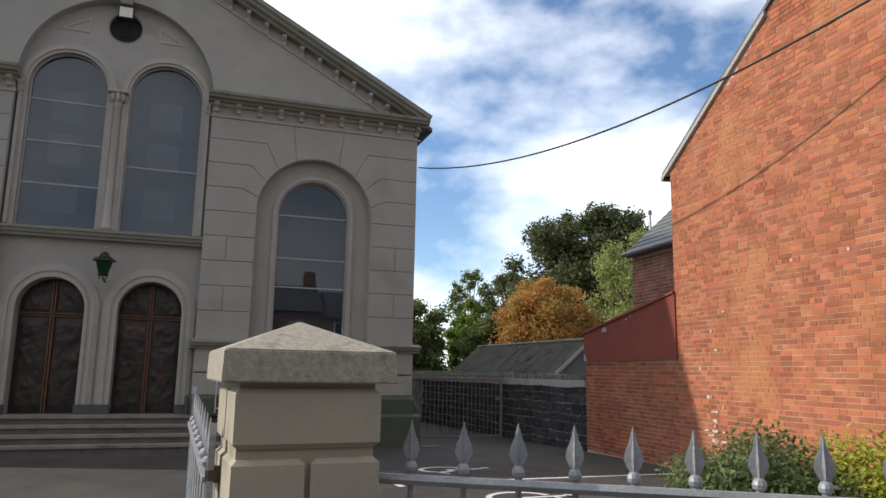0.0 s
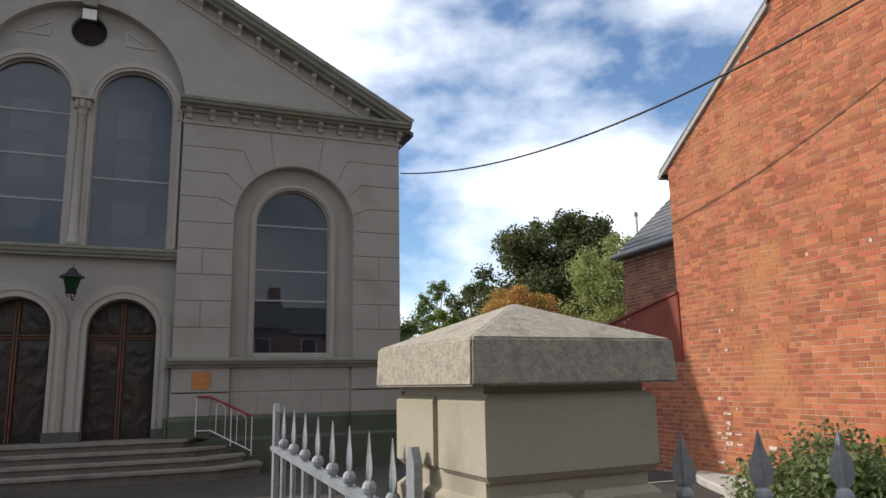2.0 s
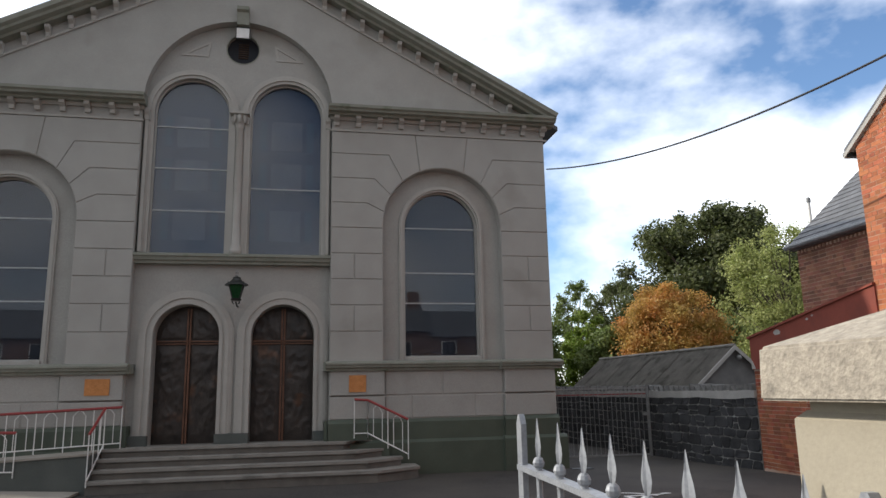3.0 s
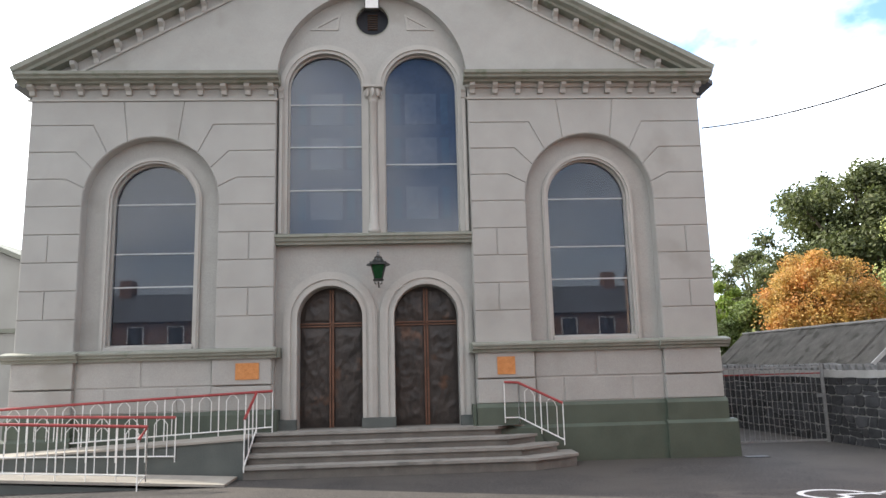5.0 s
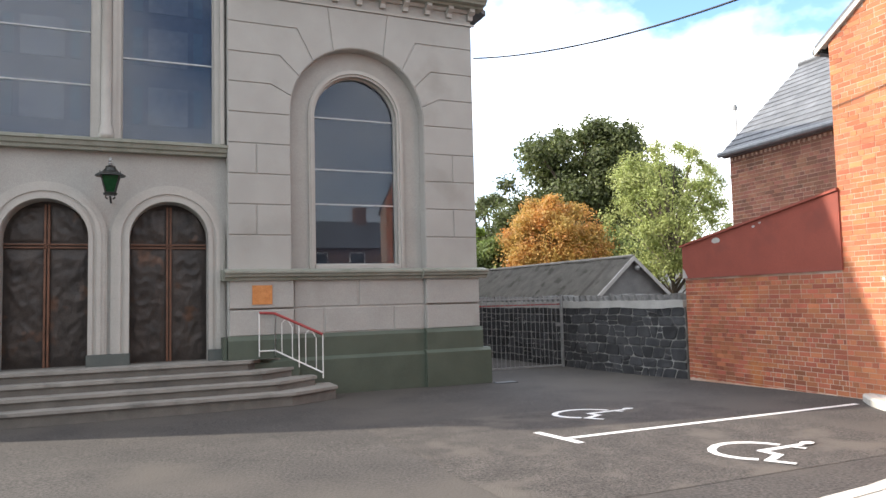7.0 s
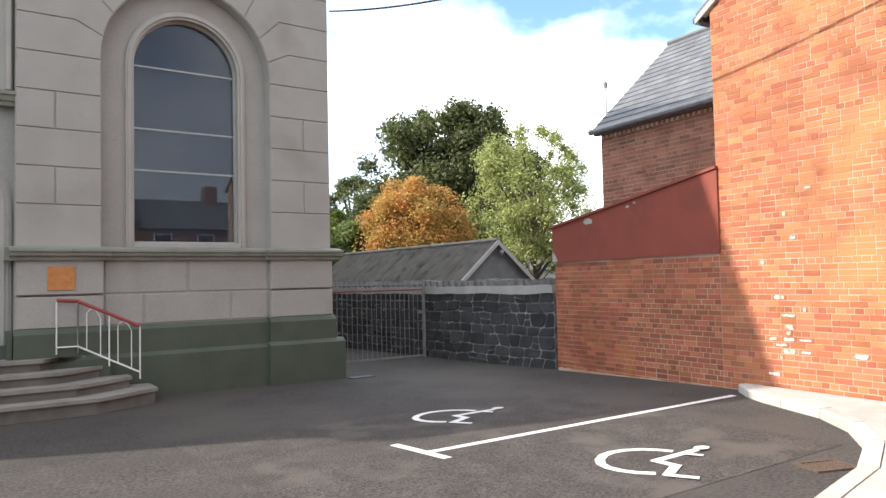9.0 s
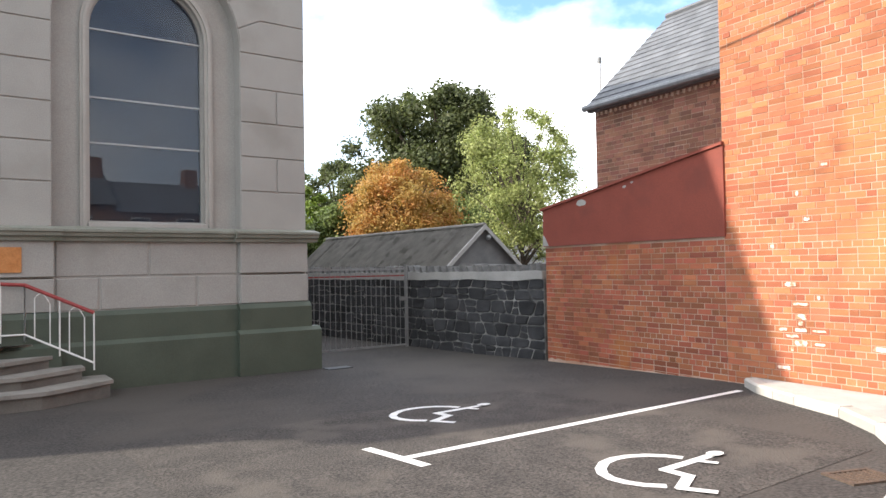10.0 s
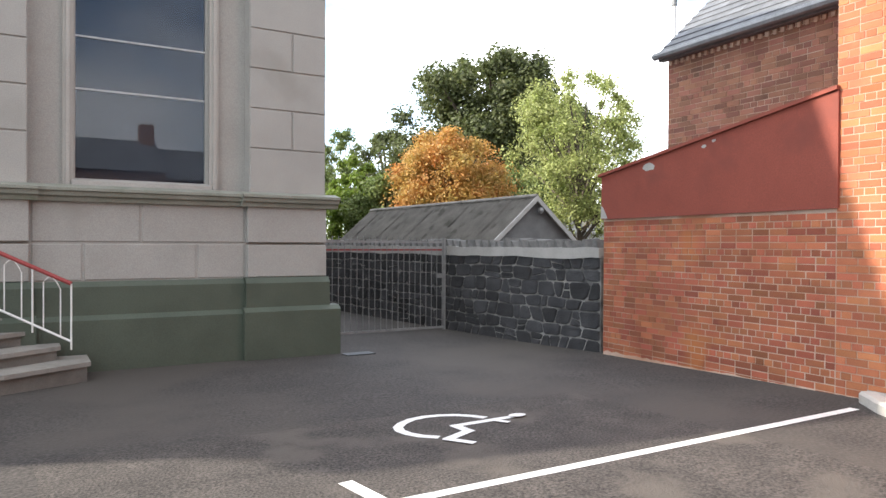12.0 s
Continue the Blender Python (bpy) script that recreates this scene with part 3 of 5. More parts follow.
# ---- doors ----
for s in (-1, 1):
    cx = DX + s * 0.98
    dr = part("door", prism([arch(cx, 0.69, 0.6, 2.84)], 0.62, 0.7), M_DOOR, church, "dark beaten copper double door with a cross")
    for a, b, d in ((0.0, 0.07, 0.17), (0.07, 0.13, 0.2), (0.13, 0.2, 0.175), (0.2, 0.255, 0.195), (0.255, 0.29, 0.215)):
        part("architrave", arch_band(cx, 0.66 + a, 0.66 + b, 0.84, 2.84, d, 0.265), M_TRIM, dr)
    part("reveal", arch_band(cx, 0.655, 0.69, 0.6, 2.84, 0.26, 0.62), M_STUCCO, dr)
    # embossed sheets, one each leaf and one each fan
    for hx in (-1, 1):
        for z0, z1 in ((0.66, 2.66), (2.78, 3.42)):
            bm = bmesh.new()
            nx, nz = 26, 76 if z0 < 1 else 26
            x0, x1 = sorted((cx + hx * 0.045, cx + hx * 0.645))
            grid = []
            for j in range(nz + 1):
                z = z0 + (z1 - z0) * j / nz
                row = []
                for i in range(nx + 1):
                    x = x0 + (x1 - x0) * i / nx
                    lim = 0.645 if z < 2.84 else math.sqrt(max(0.0, 0.645 ** 2 - (z - 2.84) ** 2))
                    xx = max(cx - lim, min(cx + lim, x))
                    e = min(1.0, 6 * min(i / nx, 1 - i / nx, j / nz * 2, (1 - j / nz) * 2))
                    p = Vector((xx * 2.3, z * 1.7, s * 5.1))
                    h = (0.5 - abs(noise.noise(p))) * 0.022 + (0.5 - abs(noise.noise(p * 2.4 + Vector((3, 1, 0))))) * 0.02 + noise.noise(p * 5.5) * 0.007
                    row.append(bm.verts.new((xx, 0.617 - h * e, z)))
                grid.append(row)
            for j in range(nz):
                for i in range(nx):
                    bm.faces.new((grid[j][i], grid[j][i + 1], grid[j + 1][i + 1], grid[j + 1][i]))
            bmesh.ops.remove_doubles(bm, verts=bm.verts, dist=0.0005)
            part("embossed_panel", bm, M_DOOR, dr, smooth=True)
    for dx in (-0.028, 0.028):
        part("cross_upright", box(cx + dx - 0.018, cx + dx + 0.018, 0.55, 0.62, 0.62, 3.44, 0.005), M_COPPER, dr)
    for z in (2.69, 2.745):
        part("cross_arm", box(cx - 0.65, cx + 0.65, 0.55, 0.62, z - 0.014, z + 0.014, 0.005), M_COPPER, dr)
for a, b in ((-1.95, -1.57), (DX - 0.34, DX + 0.34), (1.69, 1.95)):
    part("door_base_block", box(a, b, 0.1, 0.266, 0.6, 0.84, 0.012), M_RAMPWALL, church)
for s in (-1, 1):
    x0, w = (2.43, 0.36) if s > 0 else (-2.73, 0.46)
    pq = thing("plaque", "square orange copper plaque on grey wall" if s > 0 else "oblong dull copper plaque on grey wall", "plaque", group="wall plaques")
    part("plate", box(x0, x0 + w, -0.105, -0.084, 1.62 if s > 0 else 1.65, 1.97, 0.004), M_PLAQUE, pq)

# slim pilasters at the jambs of the central bay
for s in (-1, 1):
    jamb = part("jamb_pilaster", box(*sorted((s * 1.9, s * 1.975)), 0.1, 0.264, 4.58, 7.5, 0.01), M_TRIM, church)
    part("pilaster_cap", moulding([(0.264, 7.5), (0.09, 7.5), (0.07, 7.6), (0.03, 7.66), (0.03, 7.72), (0.264, 7.74)], *sorted((s * 1.885, s * 1.99))), M_TRIM, jamb)

# ---- lantern between the doors ----
lan = thing("wall_lantern", "black iron lantern with green glass panes", "lantern")
LY, LZ = -0.28, 3.3
part("bracket_arm", tube([(0, 0.27, LZ - 0.02), (0, 0.05, LZ - 0.06), (0, LY, LZ + 0.02)], 0.018), M_BLACK, lan)
for k in range(4):
    a = math.pi / 4 + k * math.pi / 2
    c, s_ = math.cos(a), math.sin(a)
    a2 = a + math.pi / 2
    bm = bmesh.new()
    q = [(0.09 * c, 0.09 * s_, LZ + 0.1), (0.09 * math.cos(a2), 0.09 * math.sin(a2), LZ + 0.1), (0.19 * math.cos(a2), 0.19 * math.sin(a2), LZ + 0.5), (0.19 * c, 0.19 * s_, LZ + 0.5)]
    f = bm.faces.new([bm.verts.new((x, y + LY, z)) for x, y, z in q])
    bmesh.ops.solidify(bm, geom=[f], thickness=0.006)
    part("glass_pane", bm, M_GREENGLASS, lan)
    part("frame_bar", tube([(0.092 * c, LY + 0.092 * s_, LZ + 0.08), (0.195 * c, LY + 0.195 * s_, LZ + 0.51)], 0.012, 6), M_BLACK, lan)
    part("foot_scroll", tube([(0.09 * c, LY + 0.09 * s_, LZ + 0.08), (0.10 * c, LY + 0.10 * s_, LZ), (0.06 * c, LY + 0.06 * s_, LZ - 0.03)], 0.009, 6), M_BLACK, lan)
    part("crown_leaf", tube([(0.2 * c, LY + 0.2 * s_, LZ + 0.5), (0.215 * c, LY + 0.215 * s_, LZ + 0.6)], [0.02, 0.004], 6), M_BLACK, lan)
part("base_ring", lathe([(0.1, LZ + 0.06), (0.11, LZ + 0.1), (0.09, LZ + 0.12)], 12, (0, LY)), M_BLACK, lan)
part("roof", lathe([(0.235, LZ + 0.5), (0.23, LZ + 0.53), (0.12, LZ + 0.62), (0.075, LZ + 0.7), (0.08, LZ + 0.73), (0.03, LZ + 0.76)], 12, (0, LY)), M_BLACK, lan)
part("finial", lathe([(0.03, LZ + 0.76), (0.045, LZ + 0.8), (0.02, LZ + 0.83), (0.035, LZ + 0.87), (0.004, LZ + 0.95)], 10, (0, LY)), M_GATE, lan)

lan.matrix_basis = Matrix.Translation((0.09, 0.0, 1.1)) @ Matrix.Diagonal((1.02, 1.0, 0.72, 1))

# ---- steps ----
steps = thing("entrance_steps", "four worn grey stone steps with splayed ends", "steps")
for k in range(4):
    f, e = -1.32 + 0.31 * k, 2.95 - 0.2 * k
    top = 0.64 - 0.165 * (3 - k)
    lx = -2.28 + 0.004 * k
    poly = [(lx, 0.24 - 0.003 * k), (lx, f), (e, f), (e + 0.86 - 0.1 * k, f + 0.52), (e + 0.86 - 0.1 * k, -0.18), (1.95, -0.18), (1.95, 0.24)]
    bm = prism([poly], top - 0.05, top, "z")
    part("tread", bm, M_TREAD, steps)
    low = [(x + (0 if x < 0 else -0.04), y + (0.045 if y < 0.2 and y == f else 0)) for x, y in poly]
    # darker riser colour carries the shadow under each nosing
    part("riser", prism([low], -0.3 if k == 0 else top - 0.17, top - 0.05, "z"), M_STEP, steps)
part("threshold", box(-1.9, 1.9, 0.2, 0.62, 0.3, 0.635), M_STEP, steps)


# ---- railings ----
def railing(name, pts, feet, label, spacing=0.5, loops=True):
    """A red handrail on white balusters that end in loops, above a low rail."""
    t = thing(name, label, "railing", group="ramp and step railings")
    part("handrail", tube(pts, 0.026, 8), M_RED, t, "red painted handrail")
    part("low_rail", tube(feet, 0.014, 6), M_WHITE, t)
    for (a, b), (c, d) in zip(zip(pts, pts[1:]), zip(feet, feet[1:])):
        a, b, c, d = map(Vector, (a, b, c, d))
        n = max(1, round((b - a).length / spacing))
        for i in range(n + 1):
            f = i / n
            top, low = a.lerp(b, f), c.lerp(d, f)
            part("baluster", tube([top, low - Vector((0, 0, 0.1))], 0.011, 6), M_WHITE, t)
            if loops and i < n:
                f2 = (i + 1) / n
                t2, l2 = a.lerp(b, f2), c.lerp(d, f2)
                p = [low.lerp(l2, 0.28)]
                for j in range(9):
                    u = j / 8
                    q = top.lerp(t2, 0.28 + 0.44 * u) - Vector((0, 0, 0.12 - 0.1 * math.sin(math.pi * u)))
                    p.append(q)
                p.append(low.lerp(l2, 0.72))
                if (b - a).length > 0.6:
                    part("loop", tube(p, 0.008, 5), M_WHITE, t)
    return t


railing("step_railing", [(2.54, -0.16, 1.47), (2.82, -0.18, 1.45), (3.62, -0.5, 1.05)], [(2.54, -0.16, 0.78), (2.82, -0.18, 0.78), (3.62, -0.5, 0.36)], "white looped railing with red handrail beside steps", 0.42)
railing("step_railing", [(-2.26, -0.3, 1.42), (-2.26, -1.32, 0.97)], [(-2.26, -0.3, 0.72), (-2.26, -1.32, 0.16)], "white railing with red handrail beside steps", 0.36, False)
railing("ramp_railing", [(-1.98, -0.2, 1.42), (-7.6, -0.2, 1.19)], [(-1.98, -0.2, 0.74), (-7.6, -0.2, 0.46)], "long white looped railing with red handrail on ramp")
railing("ramp_railing", [(-3.5, -1.18, 1.03), (-7.6, -1.18, 1.16)], [(-3.5, -1.18, 0.36), (-7.6, -1.18, 0.46)], "white looped railing with red handrail between ramps")
railing("ramp_railing", [(-3.73, -2.3, 0.76), (-3.7, -2.0, 0.94), (-7.6, -2.0, 1.12)], [(-3.73, -2.3, 0.06), (-3.7, -2.0, 0.16), (-7.6, -2.0, 0.34)], "white looped railing with red handrail at ramp edge")
ramp = thing("access_ramp", "switchback concrete ramp with dark painted side walls", "ramp")


def wedge(x0, z0, x1, z1, y0, y1, drop=None):
    bm = bmesh.new()
    lo = -0.3 if drop is None else drop
    v = [bm.verts.new(c) for c in ((x0, y0, lo), (x1, y0, lo), (x1, y1, lo), (x0, y1, lo), (x0, y0, z0), (x1, y0, z1), (x1, y1, z1), (x0, y1, z0))]
    for f in ((0, 3, 2, 1), (4, 5, 6, 7), (0, 1, 5, 4), (1, 2, 6, 5), (2, 3, 7, 6), (3, 0, 4, 7)):
        bm.faces.new([v[i] for i in f])
    return bm


part("upper_ramp", wedge(-9, 0.27, -2.29, 0.59, -1.15, -0.18), M_RAMPWALL, ramp)
bm = wedge(-9, 0.31, -2.29, 0.63, -1.18, -0.18, 0)
for v in bm.verts:
    if v.co.z < 0.1:
        v.co.z = 0.275 if v.co.x < -5 else 0.594
part("upper_paving", bm, M_RAMP, ramp)
part("lower_ramp", wedge(-9, 0.28, -3.4, -0.06, -2.05, -1.18), M_RAMPWALL, ramp)
bm = bmesh.new()
v = [bm.verts.new(c) for c in ((-9, -2.1, 0.285), (-2.4, -2.1, -0.055), (-2.4, -1.18, -0.055), (-9, -1.18, 0.285), (-9, -2.1, 0.335), (-2.4, -2.1, -0.015), (-2.4, -1.18, -0.015), (-9, -1.18, 0.335))]
for f in ((0, 3, 2, 1), (4, 5, 6, 7), (0, 1, 5, 4), (1, 2, 6, 5), (2, 3, 7, 6), (3, 0, 4, 7)):
    bm.faces.new([v[i] for i in f])
part("lower_paving", bm, M_RAMP, ramp)
part("landing", box(-10.5, -9, -2.1, -0.18, -0.3, 0.32), M_RAMP, ramp)


# ---- ground markings ----
def ribbon(pts, width, z=0.006, closed=False):
    """A painted stripe along points on the ground."""
    bm = bmesh.new()
    pts = [Vector(p) for p in pts]
    rows = []
    for i, p in enumerate(pts):
        d = (pts[min(i + 1, len(pts) - 1)] - pts[max(i - 1, 0)]).normalized()
        nrm = Vector((-d.y, d.x)) * width / 2
        rows.append([bm.verts.new((q.x, q.y, ground_z(q.x, q.y) + z)) for q in (p + nrm, p - nrm)])
    for a, b in zip(rows, rows[1:]):
        bm.faces.new((a[0], a[1], b[1], b[0]))
    return bm


def run(a, b, n=12):
    a, b = Vector(a), Vector(b)
    return [a.lerp(b, i / n) for i in range(n + 1)]


bay = thing("parking_bay_line", "white painted bay line on asphalt", "road marking")
part("line", ribbon(run((4.92, -6.43), (9.66, -6.43), 30), 0.09), M_LINE, bay)
part("cross_line", ribbon(run((4.84, -5.95), (4.93, -6.74), 8), 0.1, 0.009), M_LINE, bay)


def symbol(ox, oy):
    """A painted wheelchair user: wheel, back, seat, legs and head."""
    t = thing("disabled_symbol", "white painted wheelchair symbol on asphalt", "road marking", group="wheelchair symbols")
    rim = [(0.86, -0.32), (0.80, -0.2), (0.70, -0.09), (0.56, -0.02), (0.42, 0.0), (0.28, -0.03), (0.14, -0.12), (0.05, -0.22), (0.01, -0.34), (0.02, -0.46), (0.07, -0.58), (0.17, -0.69)]
    part("wheel", ribbon([(ox + x, oy + y) for x, y in rim], 0.085), M_LINE, t)
    for nm, p, q, w in (("back", (0.45, -0.44), (1.08, -0.42), 0.08), ("seat", (0.47, -0.42), (0.47, -0.68), 0.09), ("leg", (0.50, -0.64), (0.17, -0.80), 0.085), ("foot", (0.17, -0.77), (0.30, -1.0), 0.075), ("arm", (0.84, -0.46), (0.91, -0.6), 0.06)):
        part(nm, ribbon(run((ox + p[0], oy + p[1]), (ox + q[0], oy + q[1]), 6), w, 0.006 + 0.002 * len(t.children)), M_LINE, t)
    hd = [(ox + 1.12 + 0.085 * math.cos(2 * math.pi * i / 14), oy - 0.43 + 0.06 * math.sin(2 * math.pi * i / 14)) for i in range(14)]
    bm = bmesh.new()
    bm.faces.new([bm.verts.new((x, y, ground_z(x, y) + 0.02)) for x, y in hd])
    part("head", bm, M_LINE, t)


symbol(5.73, -4.62)
symbol(5.77, -7.5)

# ---- kerb and raised paving ----
KERB = [(9.99, -6.28), (9.66, -6.62), (9.45, -6.95), (9.29, -7.28), (9.02, -7.87), (8.55, -8.4), (7.9, -8.86), (7.0, -9.22), (6.28, -9.36), (5.6, -9.5), (5.04, -9.56), (4.4, -9.62)]
kerb = tagged(new("kerb"), "curved pale concrete kerb edging the yard", "kerb", kind="structure")
for p, q in zip(KERB, KERB[1:]):
    p, q = Vector(p), Vector(q)
    d = (q - p).normalized()
    nrm = Vector((-d.y, d.x))
    p2, q2 = p + d * 0.004, q - d * 0.004
    foot = [p2, q2, q2 + nrm * 0.15, p2 + nrm * 0.15]
    bm = bmesh.new()
    z = ground_z(p.x, p.y)
    lo = [bm.verts.new((c.x, c.y, z - 0.1)) for c in foot]
    md = [bm.verts.new((c.x, c.y, z + (0.085 if i < 2 else 0.11))) for i, c in enumerate(foot)]
    hi = [bm.verts.new((c.x, c.y, z + 0.11)) for c in (p2 + nrm * 0.025, q2 + nrm * 0.025, q2 + nrm * 0.149, p2 + nrm * 0.149)]
    for r0, r1 in ((lo, md), (md, hi)):
        for i in range(4):
            bm.faces.new((r0[i], r0[(i + 1) % 4], r1[(i + 1) % 4], r1[i]))
    bm.faces.new(hi)
    part("kerbstone", bm, M_KERB, kerb)
inner = []
for i, p in enumerate(KERB):
    d = (Vector(KERB[min(i + 1, len(KERB) - 1)]) - Vector(KERB[max(i - 1, 0)])).normalized()
    inner.append((p[0] - d.y * 0.16, p[1] + d.x * 0.16))
paving = tagged(part("pavement", prism([inner + [(4.6, -11.6), (9.66, -11.6), (10.1, -6.3)]], -0.1, 0.165, "z"), M_CEMENT), "pale concrete paving behind the kerb", "pavement", kind="structure")
for i in range(8):
    for j in range(9):
        x0, y0 = 4.65 + i * 0.66, -11.55 + j * 0.56
        pts = [(x0, y0), (x0 + 0.645, y0), (x0 + 0.645, y0 + 0.545), (x0, y0 + 0.545)]
        ok = True
        for x, y in pts:
            best = min(range(len(inner)), key=lambda k: (inner[k][0] - x) ** 2 + (inner[k][1] - y) ** 2)
            if y > inner[best][1] - 0.03 - 0.3 * (x > 8.2) and not (x > inner[best][0] + 0.05 and y < -6.5):
                ok = False
            if x > 9.74 + 0.09 * (y + 9.5) or (x < 7.3 and y > -9.75):
                ok = False
        if ok:
            part("paving_slab", prism([pts], 0.16, 0.182, "z"), M_KERB, paving)
drain = thing("drain_cover", "rusty iron gully grate sunk in asphalt", "drain cover", pose(7.16, -8.9, 0.063, 0, 0, -20) @ Matrix.Diagonal((0.85, 0.85, 1, 1)))
part("frame", prism([[(-0.24, -0.17), (0.24, -0.17), (0.24, 0.17), (-0.24, 0.17)], [(-0.2, -0.13), (0.2, -0.13), (0.2, 0.13), (-0.2, 0.13)]], -0.02, 0.012, "z"), M_RUST, drain)
for i in range(7):
    part("bar", box(-0.18 + i * 0.055, -0.155 + i * 0.055, -0.13, 0.13, -0.02, 0.008), M_RUST, drain)
cover = thing("drain_cover", "small dark iron cover beside the church plinth", "drain cover", pose(7.42, -0.42, ground_z(7.42, -0.42) + 0.002))
part("plate", box(-0.25, 0.2, -0.12, 0.12, -0.01, 0.012, 0.004), M_BLACK, cover)

# ---- brick gable house and lean-to ----
GABLE = pose(10.43, -2.35, 0, 0, 0, -4.0) @ Matrix.Rotation(-math.pi / 2, 4, "Z")
# in the gable's own frame x runs along the wall towards the street, y into the house
gable = thing("gable_house", "tall orange-red brick gable end with chimney", "house", GABLE)
EAVE, EZ, GS = 3.6, 5.42, 0.63


def gable_z(u):
    return EZ + GS * (u - EAVE)


part("gable_wall", prism([[(EAVE, -0.3), (11.2, -0.3), (11.2, 5.2), (7.4, gable_z(7.4)), (EAVE, EZ)]], 0.005, 0.35), M_MORTAR, gable)
part("back_wall", box(EAVE, EAVE + 0.3, 0.36, 7.5, -0.3, EZ), M_BRICKOLD, gable)
part("street_wall", box(10.9, 11.2, 0.36, 7.5, -0.3, 5.1), M_BRICKOLD, gable)
part("far_gable", prism([[(EAVE, -0.3), (11.2, -0.3), (11.2, 5.2), (7.4, gable_z(7.4)), (EAVE, EZ)]], 7.5, 7.8), M_BRICKOLD, gable)
bm = bmesh.new()
for (u0, z0, u1, z1) in ((EAVE - 0.2, gable_z(EAVE - 0.2) + 0.05, 7.4, gable_z(7.4) + 0.05), (7.4, gable_z(7.4) + 0.05, 11.4, 5.1)):
    pts = [(u0, z0), (u1, z1), (u1, z1 + 0.07), (u0, z0 + 0.07)]
    prism([pts], -0.05, 7.9, "y", bm)
part("roof", bm, M_SLATE, gable)
part("verge", prism([[(EAVE - 0.22, gable_z(EAVE - 0.22) - 0.02), (6.35, gable_z(6.35) - 0.02), (6.35, gable_z(6.35) + 0.06), (EAVE - 0.22, gable_z(EAVE - 0.22) + 0.06)]], -0.055, 0.05), M_CEMENT, gable)
part("gutter_end", box(EAVE - 0.28, EAVE - 0.1, -0.04, 0.3, EZ - 0.14, EZ - 0.04, 0.02), M_BLACK, gable)
chim = part("chimney", prism([[(6.36, gable_z(6.36) - 0.3), (8.6, gable_z(6.36) - 0.3), (8.6, 10.4), (6.36, 10.4)]], 0.005, 0.9), M_MORTAR, gable)
lean = thing("lean_to", "brick lean-to with red painted upper wall", "lean-to", GABLE)
part("wall", box(0, EAVE - 0.001, 0.005, 0.3, -0.3, 1.93), M_MORTAR, lean)
part("end_wall", box(0.0, 0.3, 0.31, 3.0, -0.3, 2.4), M_BRICKOLD, lean)
part("red_panel", prism([[(-0.02, 1.92), (EAVE + 0.03, 1.93), (EAVE + 0.03, 3.12), (-0.02, 2.54)]], -0.03, 0.25), M_REDPANEL, lean, "dull red painted render panel")
part("roof_edge", prism([[(-0.07, 2.535), (EAVE + 0.03, 3.125), (EAVE + 0.03, 3.165), (-0.07, 2.575)]], -0.06, 3.0), M_REDPANEL, lean)
for u, z, r in ((0.95, 2.62, 0.085), (1.9, 2.78, 0.03), (2.05, 2.83, 0.025)):
    pts = [(u + r * (0.8 + 0.4 * random.random()) * 1.2 * math.cos(2 * math.pi * i / 9), z - 0.02 + r * 0.7 * (0.7 + 0.5 * random.random()) * math.sin(2 * math.pi * i / 9)) for i in range(9)]
    part("bare_patch", prism([pts], -0.034, -0.028), M_CEMENT, lean)
part("bare_corner", prism([[(-0.025, 1.93), (0.12, 1.93), (0.03, 2.08), (-0.025, 2.12)]], -0.034, -0.028), M_CEMENT, lean)


def brick_rows(u0, u1, z0, z1, inside, seed, pitch=0.0765):
    """Bricks of a wall in garden-wall bond: four cells each as (u0, u1, z0, z1)."""
    rng = random.Random(seed)
    out, k, z = [], 0, z0
    while z < z1:
        header = k % 4 == 3
        w = 0.1125 if header else 0.225
        u = u0 - (w * 0.5 if k % 2 else 0)
        while u < u1:
            ww = w
            if not header and rng.random() < 0.08:
                ww = 0.1125
            a, b = max(u, u0) + 0.006, min(u + ww, u1) - 0.006
            if b - a > 0.03 and inside((a + b) / 2, z + pitch / 2):
                out.append((a, b, z + 0.005 + rng.uniform(-0.002, 0.002), z + pitch - 0.005 + rng.uniform(-0.002, 0.002)))
            u += ww
        z += pitch
        k += 1
    return out


BOXF = [(0, 1, 5, 4), (1, 2, 6, 5), (3, 0, 4, 7), (4, 5, 6, 7), (0, 3, 2, 1)]


def brick_mesh(cells, name, mat, parent, y=0.0, deep=0.02, label=""):
    rng = random.Random(len(cells))
    vs, fs = [], []
    for a, b, c, d in cells:
        n = len(vs)
        f = y + rng.uniform(-0.003, 0.002)
        vs += [(a, f, c), (b, f, c), (b, y + deep, c), (a, y + deep, c), (a, f, d), (b, f, d), (b, y + deep, d), (a, y + deep, d)]
        fs += [tuple(n + i for i in q) for q in BOXF]
    o = from_lists(name, vs, fs, mat, parent, label)
    o["kind"] = "stuff"
    return o


def in_gable(u, z):
    return z < gable_z(min(u, 14.8 - u)) - 0.04


gable_cells = brick_rows(EAVE, 10.6, -0.02, 7.6, in_gable, 3)
brick_mesh(gable_cells, "brickwork", M_BRICK, gable)
brick_mesh(brick_rows(6.36, 8.6, 6.6, 10.38, lambda u, z: z > gable_z(min(u, 14.8 - u)) - 0.04, 4), "brickwork", M_BRICK, chim)
lean_cells = brick_rows(0, EAVE, -0.02, 1.93, lambda u, z: z < 1.91, 5)
near = [c for c in lean_cells if c[0] > 1.9][:300]
chosen = set(near)
brick_mesh([c for c in lean_cells if c not in chosen], "brickwork", M_BRICKREST, lean)

